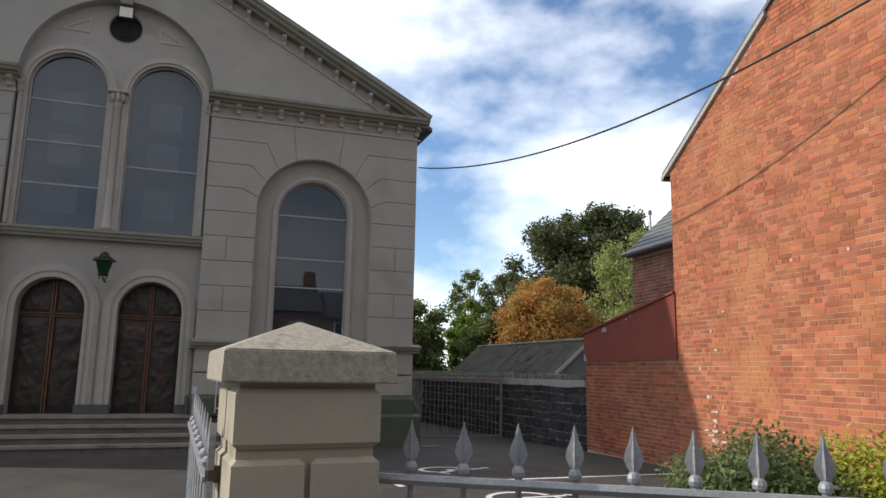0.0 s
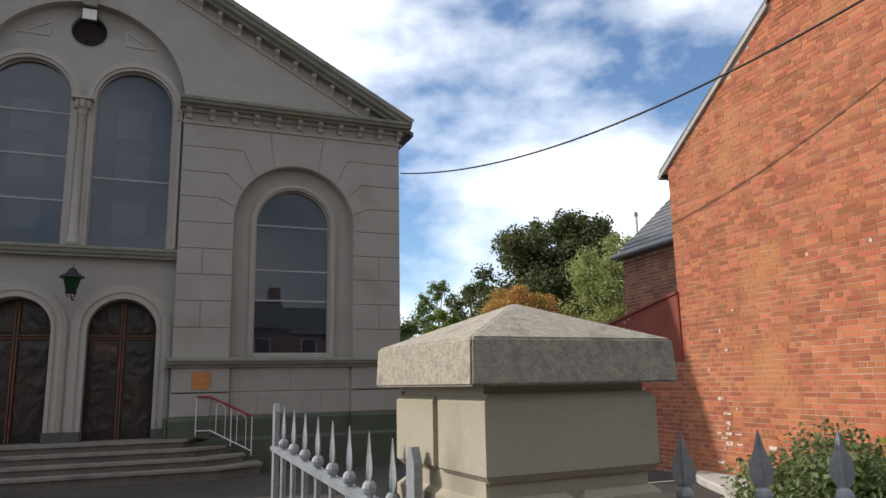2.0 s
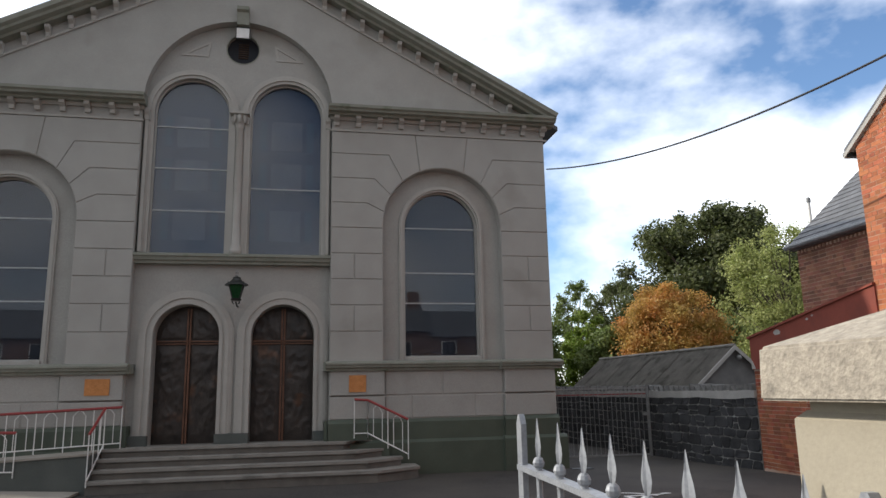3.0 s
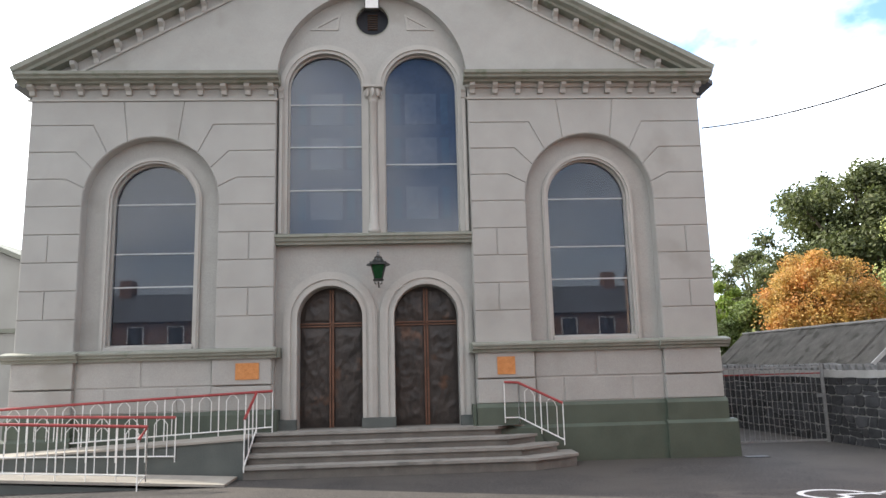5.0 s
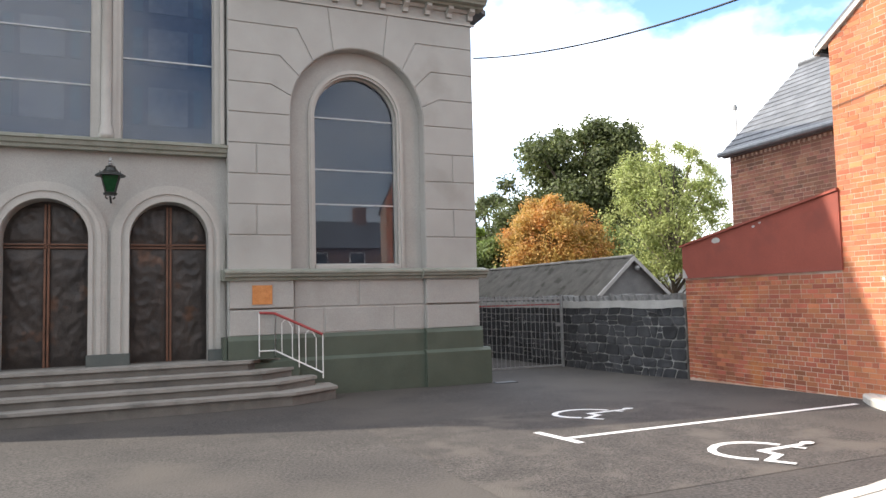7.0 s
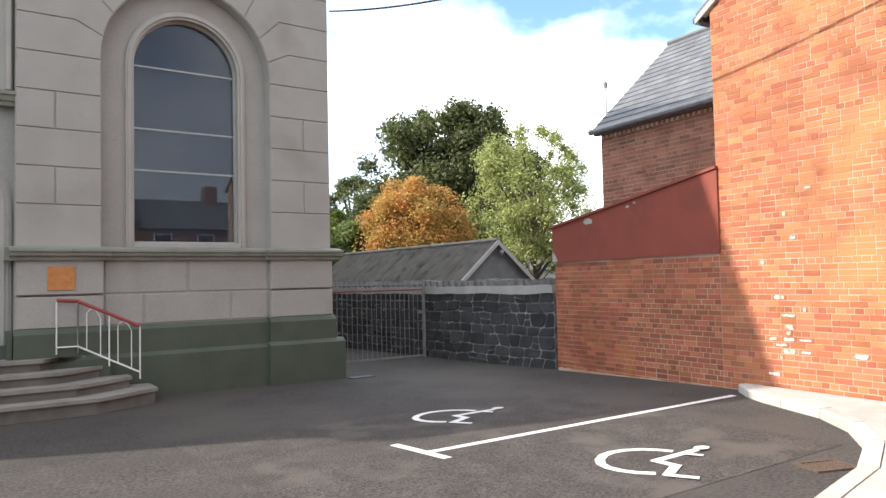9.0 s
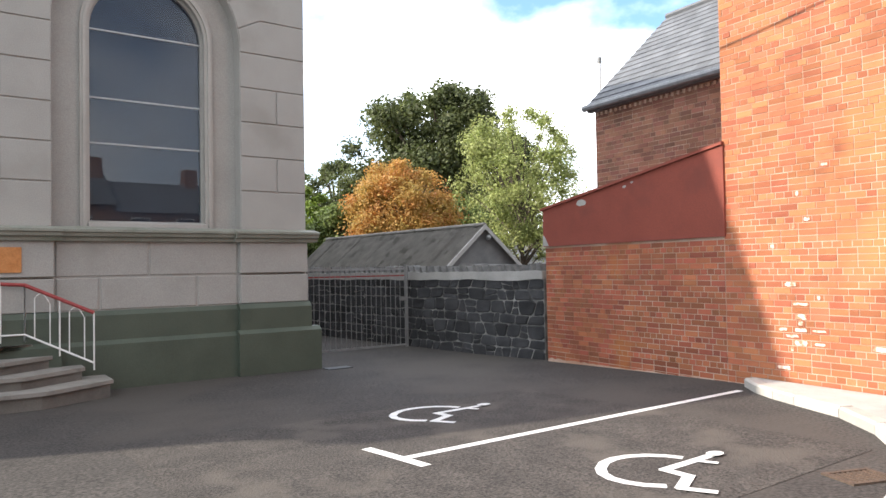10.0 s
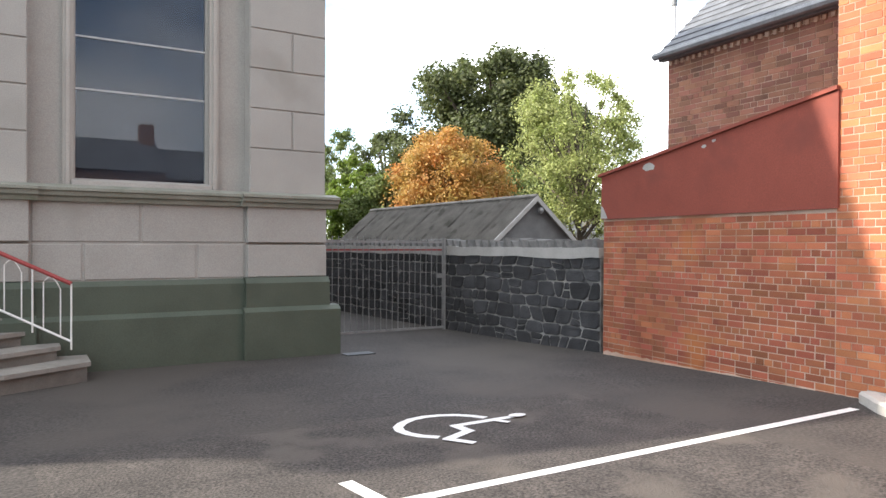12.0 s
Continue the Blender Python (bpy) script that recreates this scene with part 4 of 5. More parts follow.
# pale paint marks and a crumbling mortar footing
rgm = random.Random(77)
for c in gable_cells:
    u, z = (c[0] + c[1]) / 2, (c[2] + c[3]) / 2
    near_band = math.exp(-((u - 4.55 - 0.12 * math.sin(z * 3)) / 0.2) ** 2) * (0.3 < z < 2.1)
    if rgm.random() < 0.36 * near_band * (0.5 + 0.5 * (abs(z - 1.45) < 0.22 or abs(z - 0.85) < 0.2)) + 0.0015 * (z < 3.5):
        w, hh = (c[1] - c[0]) * rgm.uniform(0.18, 0.5), 0.034 * rgm.uniform(0.4, 1.0)
        corner = [(math.cos(2 * math.pi * i / 16), math.sin(2 * math.pi * i / 16)) for i in range(16)]
        pts = [(u + w * rgm.uniform(0.75, 1.05) * math.copysign(abs(a) ** 0.4, a), z + hh * rgm.uniform(0.7, 1.15) * math.copysign(abs(b) ** 0.4, b)) for a, b in corner]
        part("paint_mark", prism([pts], -0.007, -0.004), M_EFFLO, gable)
for owner, u0, u1 in ((lean, 0.02, EAVE - 0.02), (gable, EAVE, 4.2)):
    top = [(u0 + (u1 - u0) * i / 40, -0.01 + 0.06 * (u0 + (u1 - u0) * i / 40) / 4 + 0.05 * abs(noise.noise(Vector((u0 * 3 + i * 0.45, 0, 0))))) for i in range(41)]
    part("mortar_footing", prism([[(u0, -0.2)] + top[::-1][::-1] + [(u1, -0.2)]], -0.008, 0.01), M_MORTAR, owner)

# ---- return wing behind ----
wing = thing("brick_wing", "older brown brick wing with slate roof", "house", pose(11.68, -2.42, 0.06, 0, 0, -4.0) @ Matrix.Rotation(-math.pi / 2, 4, "Z"))
part("side_wall", box(0, 3.7, 0.005, 0.3, -0.3, 4.4), M_MORTAR, wing)
part("end_wall", prism([[(0.012, -0.3), (4.4, -0.3), (4.4, 4.4), (2.2, 6.4), (0.012, 4.4)]], 0.0, 0.3, "x"), M_BRICKOLD, wing)
brick_mesh(brick_rows(0, 3.7, 2.2, 4.4, lambda u, z: True, 6), "brickwork", M_BRICKOLD, wing)
vs, fs = [], []
rise, runx = 2.05, 2.25
for k in range(15):
    for i in range(-1, 15):
        u0 = -0.12 + (i + (0.5 if k % 2 else 0)) * 0.27
        u1 = min(u0 + 0.265, 4.0)
        if u1 < 0:
            continue
        u0 = max(u0, -0.12)
        if u0 > 3.95:
            continue
        f0, f1 = k / 15, (k + 1.12) / 15
        pts = [(u0, -0.13 + runx * f0 - 0.012, 4.42 + rise * f0 + 0.012), (u1, -0.13 + runx * f0 - 0.012, 4.42 + rise * f0 + 0.012), (u1, -0.13 + runx * f1, 4.42 + rise * f1), (u0, -0.13 + runx * f1, 4.42 + rise * f1)]
        n = len(vs)
        vs += pts + [(x, y + 0.006, z - 0.014) for x, y, z in pts]
        fs += [(n, n + 1, n + 2, n + 3), (n, n + 4, n + 5, n + 1), (n + 1, n + 5, n + 6, n + 2), (n + 3, n + 7, n + 4, n)]
o = from_lists("slate_covering", vs, fs, M_SLATE, wing)
o["kind"] = "stuff"
part("roof_deck", prism([[(-0.1, 4.38), (2.18, 6.42), (4.5, 4.38)]], -0.1, 3.9, "x"), M_SLATE, wing)
part("ridge", tube([(-0.12, 2.14, 6.5), (3.9, 2.14, 6.5)], 0.07, 8), M_SLATE, wing)
part("gutter", tube([(-0.12, -0.17, 4.39), (3.7, -0.17, 4.39)], 0.06, 8), M_GUTTER, wing)
part("fascia", box(-0.1, 3.7, -0.1, -0.005, 4.32, 4.4), M_GUTTER, wing)
for i in range(32):
    part("dentil", box(0.05 + i * 0.115, 0.10 + i * 0.115, -0.03, 0.0, 4.24, 4.3), M_MORTAR, wing)
pipe = thing("vent_pipe", "slim pale vent pipe beside slate roof", "vent pipe")
part("pipe", tube([(12.9, -1.46, -0.2), (12.9, -1.46, 5.75)], 0.035, 10), M_WHITE, pipe)
part("cowl", lathe([(0.05, 5.73), (0.05, 5.83), (0.02, 5.86)], 10, (12.9, -1.46)), M_GUTTER, pipe)

# ---- rubble wall ----
RW = Matrix.Translation((10.52, -2.2, 0)) @ Matrix.Rotation(radians(95.2), 4, "Z")
rubble = thing("wall_rubble", "dark basalt rubble wall with cement capping and upright cope stones", "wall", RW, kind="structure")
RL, RD = 11.0, 0.4
part("core", box(0, RL, -RD + 0.03, -0.0 + 0.0, -0.4, 1.38), M_RUBBLEMORTAR, rubble)
bm = box(0, RL, -RD - 0.03, 0.045, 1.34, 1.5)
bmesh.ops.subdivide_edges(bm, edges=[e for e in bm.edges if e.calc_length() > 5], cuts=60)
for v in bm.verts:
    v.co += Vector((0, noise.noise(v.co * 3) * 0.02, noise.noise(v.co * 2 + Vector((5, 0, 0))) * 0.035))
part("cement_band", bm, M_CEMENT, rubble)
rng = random.Random(7)
levels = [-0.12]
while levels[-1] < 1.22:
    levels.append(levels[-1] + rng.uniform(0.17, 0.3))
levels[-1] = 1.36


def level_z(k, u):
    """A wandering bed joint."""
    return levels[k] + (0.05 * noise.noise(Vector((u * 1.9, k * 7.3, 0))) if 0 < k < len(levels) - 1 else 0)


def rubble_stone(quad):
    """One squared rubble stone from its four corners, knocked about at the edges."""
    c = Vector((sum(p[0] for p in quad) / 4, sum(p[1] for p in quad) / 4))
    ring = []
    for i in range(4):
        p, q = Vector(quad[i]), Vector(quad[(i + 1) % 4])
        ring += [p.lerp(q, rng.uniform(0.06, 0.22)), p.lerp(q, rng.uniform(0.78, 0.94))]
    rings = []
    for draw, y in ((0.009, -0.05), (0.011, 0.008), (0.03, 0.024)):
        rings.append([(p + (c - p).normalized() * (draw + rng.uniform(0, 0.004)), y + rng.uniform(-0.006, 0.008) * (y > 0)) for p in ring])
    bm = bmesh.new()
    vs = [[bm.verts.new((p.x - c.x, y, p.y - c.y)) for p, y in r] for r in rings]
    mid = bm.verts.new((rng.uniform(-0.03, 0.03), rng.uniform(0.015, 0.035), rng.uniform(-0.03, 0.03)))
    for r0, r1 in zip(vs, vs[1:]):
        for i in range(8):
            bm.faces.new((r0[i], r0[(i + 1) % 8], r1[(i + 1) % 8], r1[i]))
    for i in range(8):
        bm.faces.new((vs[-1][i], vs[-1][(i + 1) % 8], mid))
    part("stone", bm, M_RUBBLE, rubble).location = (c.x, 0, c.y)


count = 0
for k in range(len(levels) - 1):
    u, sl = 0.0, 0.0
    while u < 9.5 and count < 300:
        w = rng.uniform(0.14, 0.46)
        s2 = rng.uniform(-0.05, 0.05)
        u2 = u + w
        quad = [(u - sl, level_z(k, u - sl)), (u2 - s2, level_z(k, u2 - s2)), (u2 + s2, level_z(k + 1, u2 + s2)), (u + sl, level_z(k + 1, u + sl))]
        if rng.random() < 0.3 and quad[3][1] - quad[0][1] > 0.2:
            f, g = rng.uniform(0.35, 0.65), rng.uniform(0.35, 0.65)
            l = Vector(quad[0]).lerp(Vector(quad[3]), f)
            r = Vector(quad[1]).lerp(Vector(quad[2]), g)
            rubble_stone([quad[0], quad[1], r, l])
            rubble_stone([l, r, quad[2], quad[3]])
            count += 2
        else:
            rubble_stone(quad)
            count += 1
        u, sl = u2, s2
u = 0.08
while u < RL - 0.1:
    w, h = rng.uniform(0.12, 0.15), rng.uniform(0.09, 0.14)
    bm = box(-w / 2, w / 2, -0.34, 0.035, 1.44, 1.5 + h)
    for v in bm.verts:
        if v.co.z > 1.5:
            v.co.x = v.co.x * rng.uniform(0.25, 0.45) + 0.035
            v.co.z += rng.uniform(-0.025, 0.025)
            v.co.y *= 0.9
    o = part("cope_stone", bm, M_COPE, rubble)
    o.location.x = u
    u += rng.uniform(0.19, 0.225)

# ---- side gate ----
sg = thing("side_gate", "tall grey steel bar gate between church and rubble wall", "gate")
GY = 1.6
part("top_rail", box(7.1, 10.08, GY - 0.012, GY + 0.012, 1.56, 1.6), M_GATE, sg)
part("bottom_rail", box(7.1, 10.08, GY - 0.012, GY + 0.012, -0.06, -0.02), M_GATE, sg)
for i in range(25):
    x = 7.2 + i * 0.118
    part("bar", tube([(x, GY, -0.05), (x, GY, 1.68)], 0.0075, 6), M_GATE, sg)
part("post", box(10.05, 10.1, GY - 0.025, GY + 0.025, -0.12, 1.66), M_GATE, sg)
part("latch", box(9.9, 10.08, GY - 0.03, GY + 0.01, 0.9, 0.98, 0.005), M_GATE, sg)
part("back_rail", box(7.1, 10.08, GY + 0.02, GY + 0.03, 1.42, 1.45), M_RED, sg, "dull red rail")

# ---- shed, far cottage ----
shed = thing("shed", "low grey shed with weathered sheet roof", "shed")
SX, SY0, SY1, SH = 14.5, 4.4, 14.4, 1.3
part("gable_wall", prism([[(SX - SH + 0.12, -0.3), (SX + SH - 0.12, -0.3), (SX + SH - 0.12, 1.72), (SX, 2.68), (SX - SH + 0.12, 1.72)]], SY0 + 0.1, SY0 + 0.3), M_GREYRENDER, shed)
part("side_wall", box(SX - SH + 0.12, SX - SH + 0.3, SY0 + 0.3, SY1, -0.3, 1.7), M_GREYRENDER, shed)
part("side_wall", box(SX + SH - 0.3, SX + SH - 0.12, SY0 + 0.3, SY1, -0.3, 1.7), M_GREYRENDER, shed)
for s in (-1, 1):
    nsheet = 10
    for i in range(nsheet):
        y0 = SY0 - 0.05 + i * (SY1 - SY0) / nsheet
        y1 = y0 + (SY1 - SY0) / nsheet + 0.03
        bm = bmesh.new()
        rows = []
        for j in range(21):
            y = y0 + (y1 - y0) * j / 20
            dz = 0.014 * math.cos(j * math.pi) + 0.012 * (i % 2)
            rows.append([bm.verts.new((SX + s * e, y, z + dz)) for e, z in ((0, 2.77), (SH * 0.5, 2.2 + 0.0), (SH + 0.08, 1.56))])
        for a, b in zip(rows, rows[1:]):
            for k in range(2):
                bm.faces.new((a[k], a[k + 1], b[k + 1], b[k]))
        bmesh.ops.solidify(bm, geom=bm.faces[:], thickness=0.012)
        part("roof_sheet", bm, M_ASBESTOS, shed)
    part("bargeboard", prism([[(SX, 2.80), (SX + s * (SH + 0.1), 1.6), (SX + s * (SH + 0.1), 1.46), (SX, 2.66)]], SY0 - 0.08, SY0 - 0.04), M_CEMENT, shed)
part("ridge_cap", tube([(SX, SY0 - 0.05, 2.79), (SX, SY1, 2.79)], 0.06, 8), M_ASBESTOS, shed)
part("gutter", tube([(SX - SH - 0.1, SY0 - 0.1, 1.53), (SX - SH - 0.1, SY1, 1.5)], 0.05, 8), M_BLACK, shed)
part("shed_lamp", lathe([(0.05, 2.35), (0.08, 2.42), (0.05, 2.5)], 10, (SX + 0.12, SY0 - 0.05)), M_GATE, shed)
cot = thing("cottage", "small white rendered cottage with brown tiled roof", "house", pose(27.2, 15.6, 0))
part("wall", box(-4, 4, -2, 2, -0.3, 2.2), M_WHITEWALL, cot)
part("roof", prism([[(-2.3, 2.15), (2.3, 2.15), (0, 3.25)]], -4.2, 4.2, "x"), M_ASBESTOS, cot)
part("fascia", box(-4.2, 4.2, -2.36, -2.3, 2.05, 2.25), M_WHITE, cot)
hall = thing("side_hall", "pale rendered gabled hall beside the church", "building", pose(-11.4, 5.5, 0))
part("wall", prism([[(-3.3, -0.4), (3.3, -0.4), (3.3, 4.2), (0, 5.6), (-3.3, 4.2)]], 0, 8), M_STUCCO, hall)
part("roof", prism([[(-3.6, 4.1), (0, 5.62), (3.6, 4.1), (3.6, 4.22), (0, 5.76), (-3.6, 4.22)]], -0.15, 8.2), M_MOULD, hall)
part("band", box(-3.4, 3.4, -0.06, 0.001, 3.0, 3.12), M_MOULD, hall)
part("round_window", lathe([(0.3, 0), (0.3, 0.03)], 20), M_DARK, hall).matrix_basis = pose(2.4, 0.0, 1.9, 90)


# ---- plants ----
def leaf_cloud(name, centres, count, size, mat, parent, seed, flat=0.85, jitter=0.24):
    """Many small folded leaves about the surfaces of uneven clumps."""
    rg = np.random.RandomState(seed)
    c = np.array([p[:3] for p in centres])
    r = np.array([p[3] for p in centres])
    pick = rg.choice(len(c), count, p=r ** 2 / (r ** 2).sum())
    d = rg.normal(size=(count, 3))
    d /= np.linalg.norm(d, axis=1)[:, None]
    rad = r[pick] * (1 - 0.55 * rg.rand(count) ** 2.2) * (1 + jitter * np.clip(rg.normal(size=count), -2, 1.15))
    p = c[pick] + d * rad[:, None] * np.array([1, 1, flat])
    nrm = d * 0.6 + rg.normal(size=(count, 3)) * 0.6 + np.array([0, 0, 0.35])
    nrm /= np.linalg.norm(nrm, axis=1)[:, None]
    t = np.cross(nrm, rg.normal(size=(count, 3)))
    t /= np.linalg.norm(t, axis=1)[:, None]
    b = np.cross(nrm, t)
    s = size * (0.6 + 0.8 * rg.rand(count))[:, None]
    v = np.stack([p - t * s, p + b * s * 0.55 + nrm * s * 0.12, p + t * s, p - b * s * 0.55 + nrm * s * 0.12], 1).reshape(-1, 3)
    f = np.arange(count * 4).reshape(-1, 4)
    return from_lists(name, v.tolist(), f.tolist(), mat, parent)


def tree(label, x, y, height, radius, mat, seed, count, size, base=0.3, squash=1.0, clump=0.34, nclump=26, name="tree", gap=0.0, jitter=0.3, core=0.62, spread=0.86):
    rg = random.Random(seed)
    t = thing(name, label, "tree", pose(x, y, -0.1))
    z0 = height * base
    cz, rz = (height + z0) / 2, (height - z0) / 2
    top = Vector((rg.uniform(-0.3, 0.3), rg.uniform(-0.3, 0.3), height * 0.8))
    k = radius * (0.032 if gap else 0.075)
    part("trunk", tube([(0, 0, -0.2), (0.05, 0, z0 * 0.6), top * 0.6, top], [k * 1.25, k, k * 0.6, k * 0.12], 8), M_BARK, t)
    cs = []
    for i in range(nclump):
        a, u = i * 2.399 + rg.uniform(-0.4, 0.4), rg.uniform(-0.92, 0.95)
        q = math.sqrt(max(0.05, 1 - u * u)) * rg.uniform(0.45, spread)
        rr = radius * clump * rg.uniform(0.65, 1.25) * (1 - 0.35 * max(0, u))
        cs.append((radius * q * math.cos(a), radius * q * math.sin(a), cz + (rz - rr * 0.7) * u * squash, rr))
        if i % 2 == 0:
            e = Vector(cs[-1][:3])
            st = Vector((0, 0, max(z0 * 0.7, e.z * 0.55)))
            lk = k
            part("limb", tube([st, st.lerp(e, 0.5) + Vector((0, 0, 0.1)), e], [lk * 0.5, lk * 0.32, lk * 0.1], 6), M_BARK, t)
    if not gap:
        cs.append((0, 0, cz, radius * core))
    leaf_cloud("crown", cs, count, size, mat, t, seed, 0.85, jitter)
    return t


tree("large dark green sycamore in full leaf", 25.8, 22.0, 12.2, 5.3, M_LEAFDARK, 11, 95000, 0.12, 0.18, nclump=120, clump=0.17, core=0.6, jitter=0.5, spread=1.12)
tree("rounded orange autumn tree behind shed", 18.6, 15.2, 6.6, 2.8, M_LEAFORANGE, 12, 80000, 0.06, 0.1, nclump=80, clump=0.22, core=0.8)
tree("airy yellow-green willow with open crown", 20.8, 9.8, 8.2, 3.0, M_LEAFYELLOW, 13, 46000, 0.055, 0.2, nclump=110, clump=0.15, gap=1, jitter=0.75)
tree("distant dark green round tree", 24.5, 33.0, 9.6, 2.9, M_LEAFDARK, 14, 20000, 0.11, 0.15, nclump=50, clump=0.26)
tree("mid green leafy tree beside church", 16.7, 17.2, 4.7, 2.0, M_LEAFMID, 15, 26000, 0.085, 0.05, nclump=60, clump=0.25)
tree("bright yellow-green pointed conifer by the church", 16.4, 20.6, 6.1, 1.5, M_LEAFBRIGHT, 16, 22000, 0.085, 0.03, nclump=60, clump=0.25)
tree("slender distant tree with sparse crown", 24.9, 42.2, 11.0, 2.3, M_LEAFMID, 17, 9000, 0.11, 0.3, nclump=50, gap=1, clump=0.2, jitter=0.6)
tree("mid green leafy tree behind church wall", 12.8, 19.0, 5.6, 2.3, M_LEAFMID, 18, 24000, 0.09, 0.05, nclump=60, clump=0.25)
tree("dull green tree behind the shed", 23.4, 17.8, 5.5, 2.6, M_LEAFMID, 19, 18000, 0.11, 0.05, nclump=50)


def shrub(name, label, x, y, w, d, h, mat, seed, count, size, z=0.1):
    rg = random.Random(seed)
    t = thing(name, label, "shrub", pose(x, y, z))
    cs = [(rg.uniform(-w, w) * 0.7, rg.uniform(-d, d) * 0.7, h * rg.uniform(0.3, 0.72), h * rg.uniform(0.25, 0.34)) for i in range(16)]
    for i in range(6):
        e = cs[i]
        part("stem", tube([(e[0] * 0.2, e[1] * 0.2, -0.05), e[:3]], [0.02, 0.006], 5), M_BARK, t)
    leaf_cloud("foliage", cs, count, size, mat, t, seed)


shrub("hedge_shrub", "clipped dark green shrub with small leaves", 6.55, -11.9, 0.85, 0.55, 1.15, M_LEAFHEDGE, 31, 26000, 0.026)
shrub("golden_shrub", "yellow-green variegated shrub beside the clipped hedge", 7.55, -12.3, 0.5, 0.5, 1.2, M_LEAFGOLD, 32, 13000, 0.028)
shrub("dry_shrub", "low brownish dry shrub at hedge foot", 5.7, -12.1, 0.25, 0.2, 0.5, M_LEAFORANGE, 33, 1500, 0.02)

# ---- gate pier ----
pier = thing("gate_pier", "cream stone gate pier with pyramid concrete cap", "gate pier", pose(2.357, -14.537, 0, 0, 0, 3.7))
hw, hd = 0.235, 0.232
bm = bmesh.new()
rows = []
for q, z in ((1.0, 1.64), (0.985, 1.725)):
    rows.append([bm.verts.new((sx * hw * q, sy * hd * q, z)) for sx, sy in ((-1, -1), (1, -1), (1, 1), (-1, 1))])
ap = bm.verts.new((0, 0, 1.815))
bm.faces.new(rows[0][::-1])
for i in range(4):
    bm.faces.new((rows[0][i], rows[0][(i + 1) % 4], rows[1][(i + 1) % 4], rows[1][i]))
    bm.faces.new((rows[1][i], rows[1][(i + 1) % 4], ap))
bmesh.ops.bevel(bm, geom=bm.edges[:], offset=0.004, segments=2, affect="EDGES")
part("cap", bm, M_PIERCAP, pier, "rough pyramid cap of weathered concrete")
part("neck", box(-hw * 0.78, hw * 0.78, -hd * 0.78, hd * 0.78, -0.1, 1.66), M_PIER, pier)


def pier_block(x0, x1, y0, y1, z0, z1):
    """A pier block with chamfered joints."""
    bm = bmesh.new()
    c = 0.014
    rings = []
    for e, z in ((c, z0), (0, z0 + c), (0, z1 - c), (c, z1)):
        rings.append([bm.verts.new((x, y, z)) for x, y in ((x0 + e, y0 + e), (x1 - e, y0 + e), (x1 - e, y1 - e), (x0 + e, y1 - e))])
    bm.faces.new(rings[0][::-1]), bm.faces.new(rings[-1])
    for a, b in zip(rings, rings[1:]):
        for i in range(4):
            bm.faces.new((a[i], a[(i + 1) % 4], b[(i + 1) % 4], b[i]))
    part("pier_block", bm, M_PIER, pier)


pw, pd = 0.195, 0.205
for i in range(8):
    z1 = 1.625 - i * 0.2
    z0 = z1 - 0.155
    z1 = z1 if i == 0 else z1 + 0.02
    if z0 < -0.1:
        break
    if i % 2 == 0:
        pier_block(-pw, pw, -pd, -0.012, z0, z1)
        pier_block(-pw, pw, 0.012, pd, z0, z1)
    else:
        for a, b in ((-pw, -0.008), (0.008, pw)):
            pier_block(a, b, -pd, pd, z0, z1)


# ---- railings on the street ----
def spear(x, y, z, d):
    """A flat leaf-shaped spear head with a midrib on a ball; d: the way its blade faces along."""
    bm = lathe([(0.0105, z - 0.03), (0.0105, z + 0.004), (0.017, z + 0.01), (0.0185, z + 0.02), (0.015, z + 0.03), (0.009, z + 0.036)], 10, (x, y))
    n = Vector((-d.y, d.x))
    prev = None
    for f, w, t in ((0, 0.008, 0.006), (0.12, 0.018, 0.008), (0.28, 0.0255, 0.008), (0.45, 0.022, 0.007), (0.65, 0.012, 0.005), (0.85, 0.0055, 0.004), (1, 0.0015, 0.001)):
        zz = z + 0.032 + 0.118 * f
        ring = [bm.verts.new((x + d.x * a * w + n.x * c * t, y + d.y * a * w + n.y * c * t, zz)) for a, c in ((-1, 0), (-0.25, -0.35), (0, -1), (0.25, -0.35), (1, 0), (0.25, 0.35), (0, 1), (-0.25, 0.35))]
        if prev:
            for k in range(8):
                bm.faces.new((prev[k], prev[(k + 1) % 8], ring[(k + 1) % 8], ring[k]))
        prev = ring
    return bm


fence = thing("street_railing", "silver-grey iron railing with spear heads", "railing")
fd = Vector((0.128, -0.083)).normalized()
f0 = Vector((2.674, -14.665)) - fd * 0.14
ft = lambda k: 1.388
for k in range(20):
    p = f0 + fd * (0.14 + 0.1535 * k)
    sp = part("spear_head", spear(p.x, p.y, ft(k), fd), M_IRON, fence)
    part("bar", tube([(p.x, p.y, 0.1), (p.x, p.y, ft(k))], 0.009, 6), M_IRON, fence)
e = f0 + fd * 3.3
for dz, h in ((0.0, 0.014), (-0.95, 0.014)):
    bm = tube([(f0.x - 0.05, f0.y, ft(0) + dz - 0.012), (e.x, e.y, ft(20) + dz - 0.012)], 0.016, 6)
    part("rail", bm, M_IRON, fence)
leaf = thing("gate_leaf", "silver-grey iron gate leaf standing open", "gate")
g0, g1 = Vector((2.133, -14.503)), Vector((2.078, -13.12))
lt = lambda f: 1.375 + 0.055 * f
NL = 8
for k in range(NL):
    f = 0.09 + 0.1155 * k
    p = g0.lerp(g1, f)
    part("spear_head", spear(p.x, p.y, lt(f), Vector((0, 1))), M_IRON, leaf)
    part("bar", tube([(p.x, p.y, 0.15), (p.x, p.y, lt(f))], 0.01, 6), M_IRON, leaf)
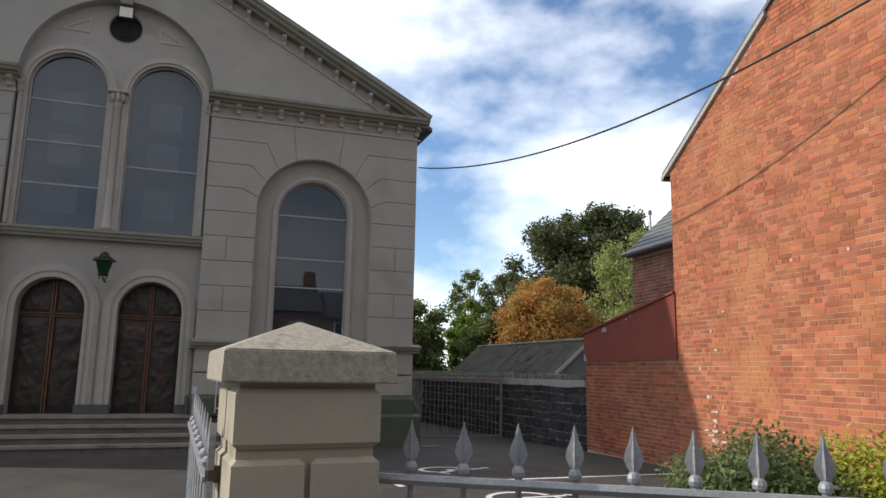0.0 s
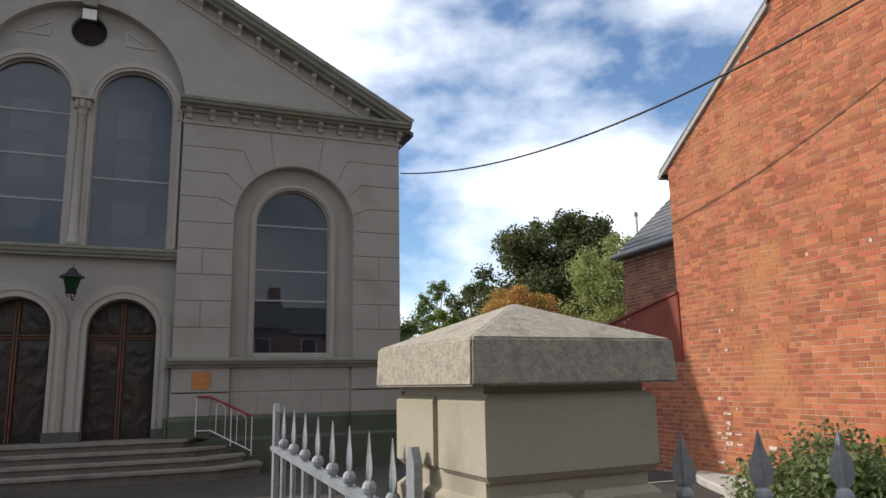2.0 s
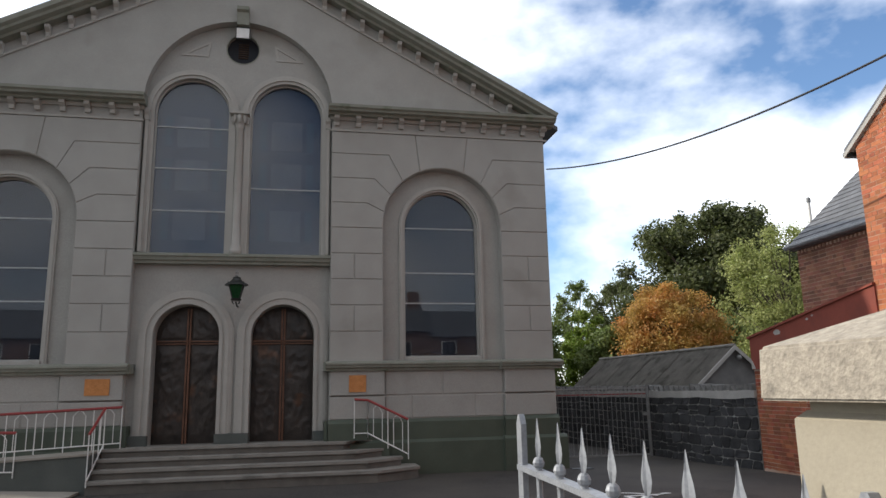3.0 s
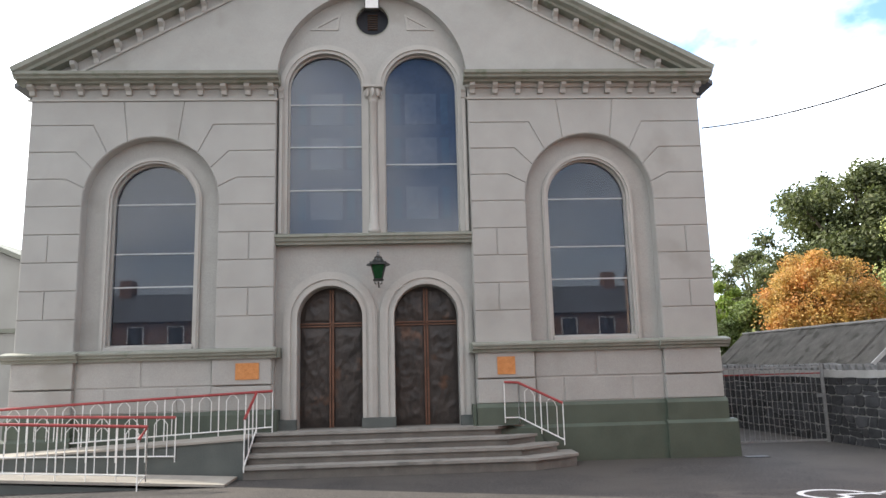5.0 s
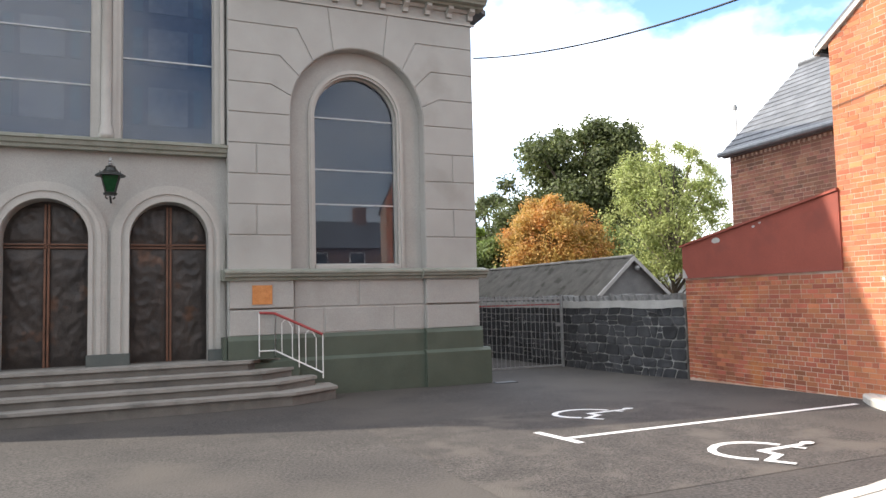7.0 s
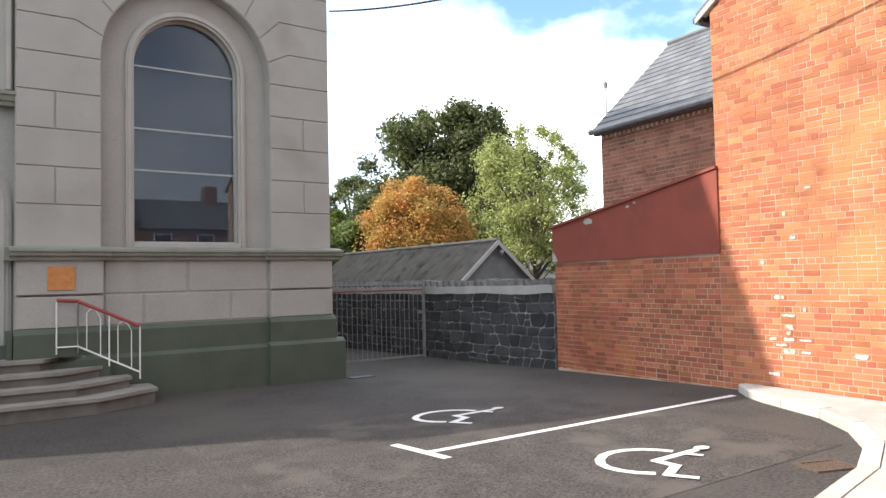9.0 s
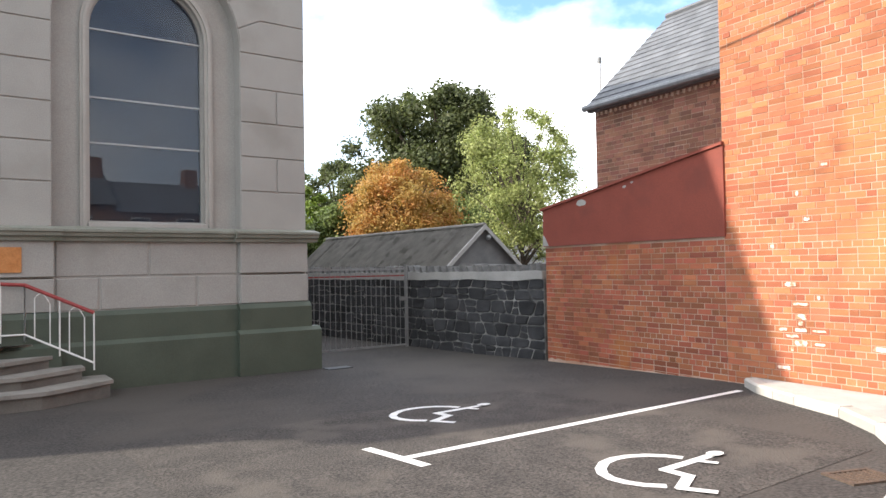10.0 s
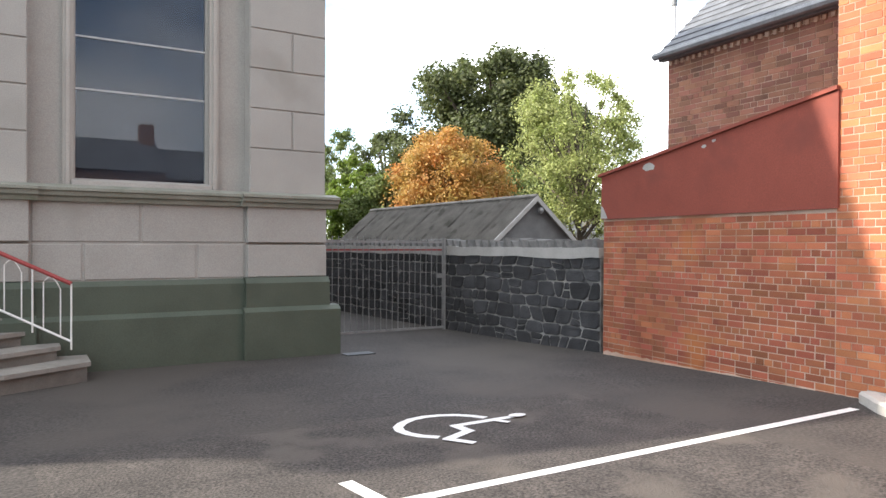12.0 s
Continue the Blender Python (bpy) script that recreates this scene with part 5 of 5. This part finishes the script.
for dz in (0, -0.6, -1.15):
    bm = bmesh.new()
    v = [bm.verts.new((p.x + sx, p.y, lt(f) + dz - 0.01 + sz)) for p, f in ((g0, 0), (g1, 1)) for sx, sz in ((-0.02, -0.008), (0.02, -0.008), (0.02, 0.008), (-0.02, 0.008))]
    for q in ((0, 1, 5, 4), (1, 2, 6, 5), (2, 3, 7, 6), (3, 0, 4, 7), (3, 2, 1, 0), (4, 5, 6, 7)):
        bm.faces.new([v[i] for i in q])
    part("rail", bm, M_IRON, leaf)
for p, zt in ((g0, 1.52), (g1, 1.582)):
    bm = prism([[(p.y - 0.024, 0.1), (p.y + 0.024, 0.1), (p.y + 0.024, zt - 0.03), (p.y + 0.006, zt), (p.y - 0.006, zt), (p.y - 0.024, zt - 0.03)]], p.x - 0.009, p.x + 0.009, "x")
    part("stile", bm, M_IRON, leaf)
part("hinge", box(2.12, 2.2, -14.53, -14.46, 1.36, 1.4, 0.006), M_RUST, leaf)

# ---- overhead cable ----
cab = thing("overhead_cable", "black overhead cable from church to gable house", "cable")
A, B = Vector((7.07, -0.02, 6.73)), Vector((9.40, -12.35, 6.22))
pts = []
for i in range(33):
    f = i / 32
    p = A.lerp(B, f)
    p.z -= 3.0 * f * (1 - f)
    pts.append(p)
part("cable", tube(pts, 0.016, 6), M_CABLE, cab)

# ---- houses across the street, seen in the glass ----
def terrace(x, w, h, mat):
    t = thing("terrace_house", "dark brick terraced house across the street", "house", pose(x, -33, 0), group="terrace across the street")
    part("wall", box(0, w - 0.02, -7, 0, -0.3, h), mat, t)
    part("roof", prism([[(-7.3, h), (0.3, h), (-3.5, h + 2.2)]], 0, w - 0.02, "x"), M_SLATE, t)
    part("chimney", box(w - 1.0, w - 0.2, -4.1, -3.0, h + 1.2, h + 3.2), mat, t)
    for i in range(2):
        for z in (1.0, 3.4):
            wx = 0.8 + i * w * 0.45
            win = part("window", box(wx, wx + 1.1, 0.0, 0.05, z, z + 1.5), M_WHITE, t)
            part("pane", box(wx + 0.08, wx + 1.02, 0.05, 0.06, z + 0.08, z + 1.42), M_DARK, win)


for i in range(13):
    terrace(-36 + i * 5.8, 5.8, 5.2 + 0.4 * (i % 3 == 1), M_TERRACE)
tagged(part("pavement", box(-60, 60, -32.9, -30.5, 0.0, 0.2), M_CEMENT), "grey concrete footpath across the street", "pavement", kind="structure")

# ---- single bricks of the lean-to ----
shared = {}
rng = random.Random(21)
for a, b, c, d in near:
    key = (round(b - a, 2), rng.randrange(3))
    if key not in shared:
        w, h = key[0], 0.0665
        jit = rng.uniform(-0.003, 0.002)
        me = bpy.data.meshes.new("brick")
        q = 0.003
        me.from_pydata([(q, jit, q), (w - q, jit, q), (w - q, jit, h - q), (q, jit, h - q), (0, jit + q, 0), (w, jit + q, 0), (w, jit + q, h), (0, jit + q, h), (0, 0.02, 0), (w, 0.02, 0), (w, 0.02, h), (0, 0.02, h)], [],
                       [(0, 1, 2, 3), (4, 5, 1, 0), (5, 6, 2, 1), (6, 7, 3, 2), (7, 4, 0, 3), (8, 9, 5, 4), (9, 10, 6, 5), (10, 11, 7, 6), (11, 8, 4, 7)])
        me.materials.append(M_BRICKP)
        shared[key] = me
    o = part_data("brick", shared[key], None, lean)
    o.location = (a, 0, c)
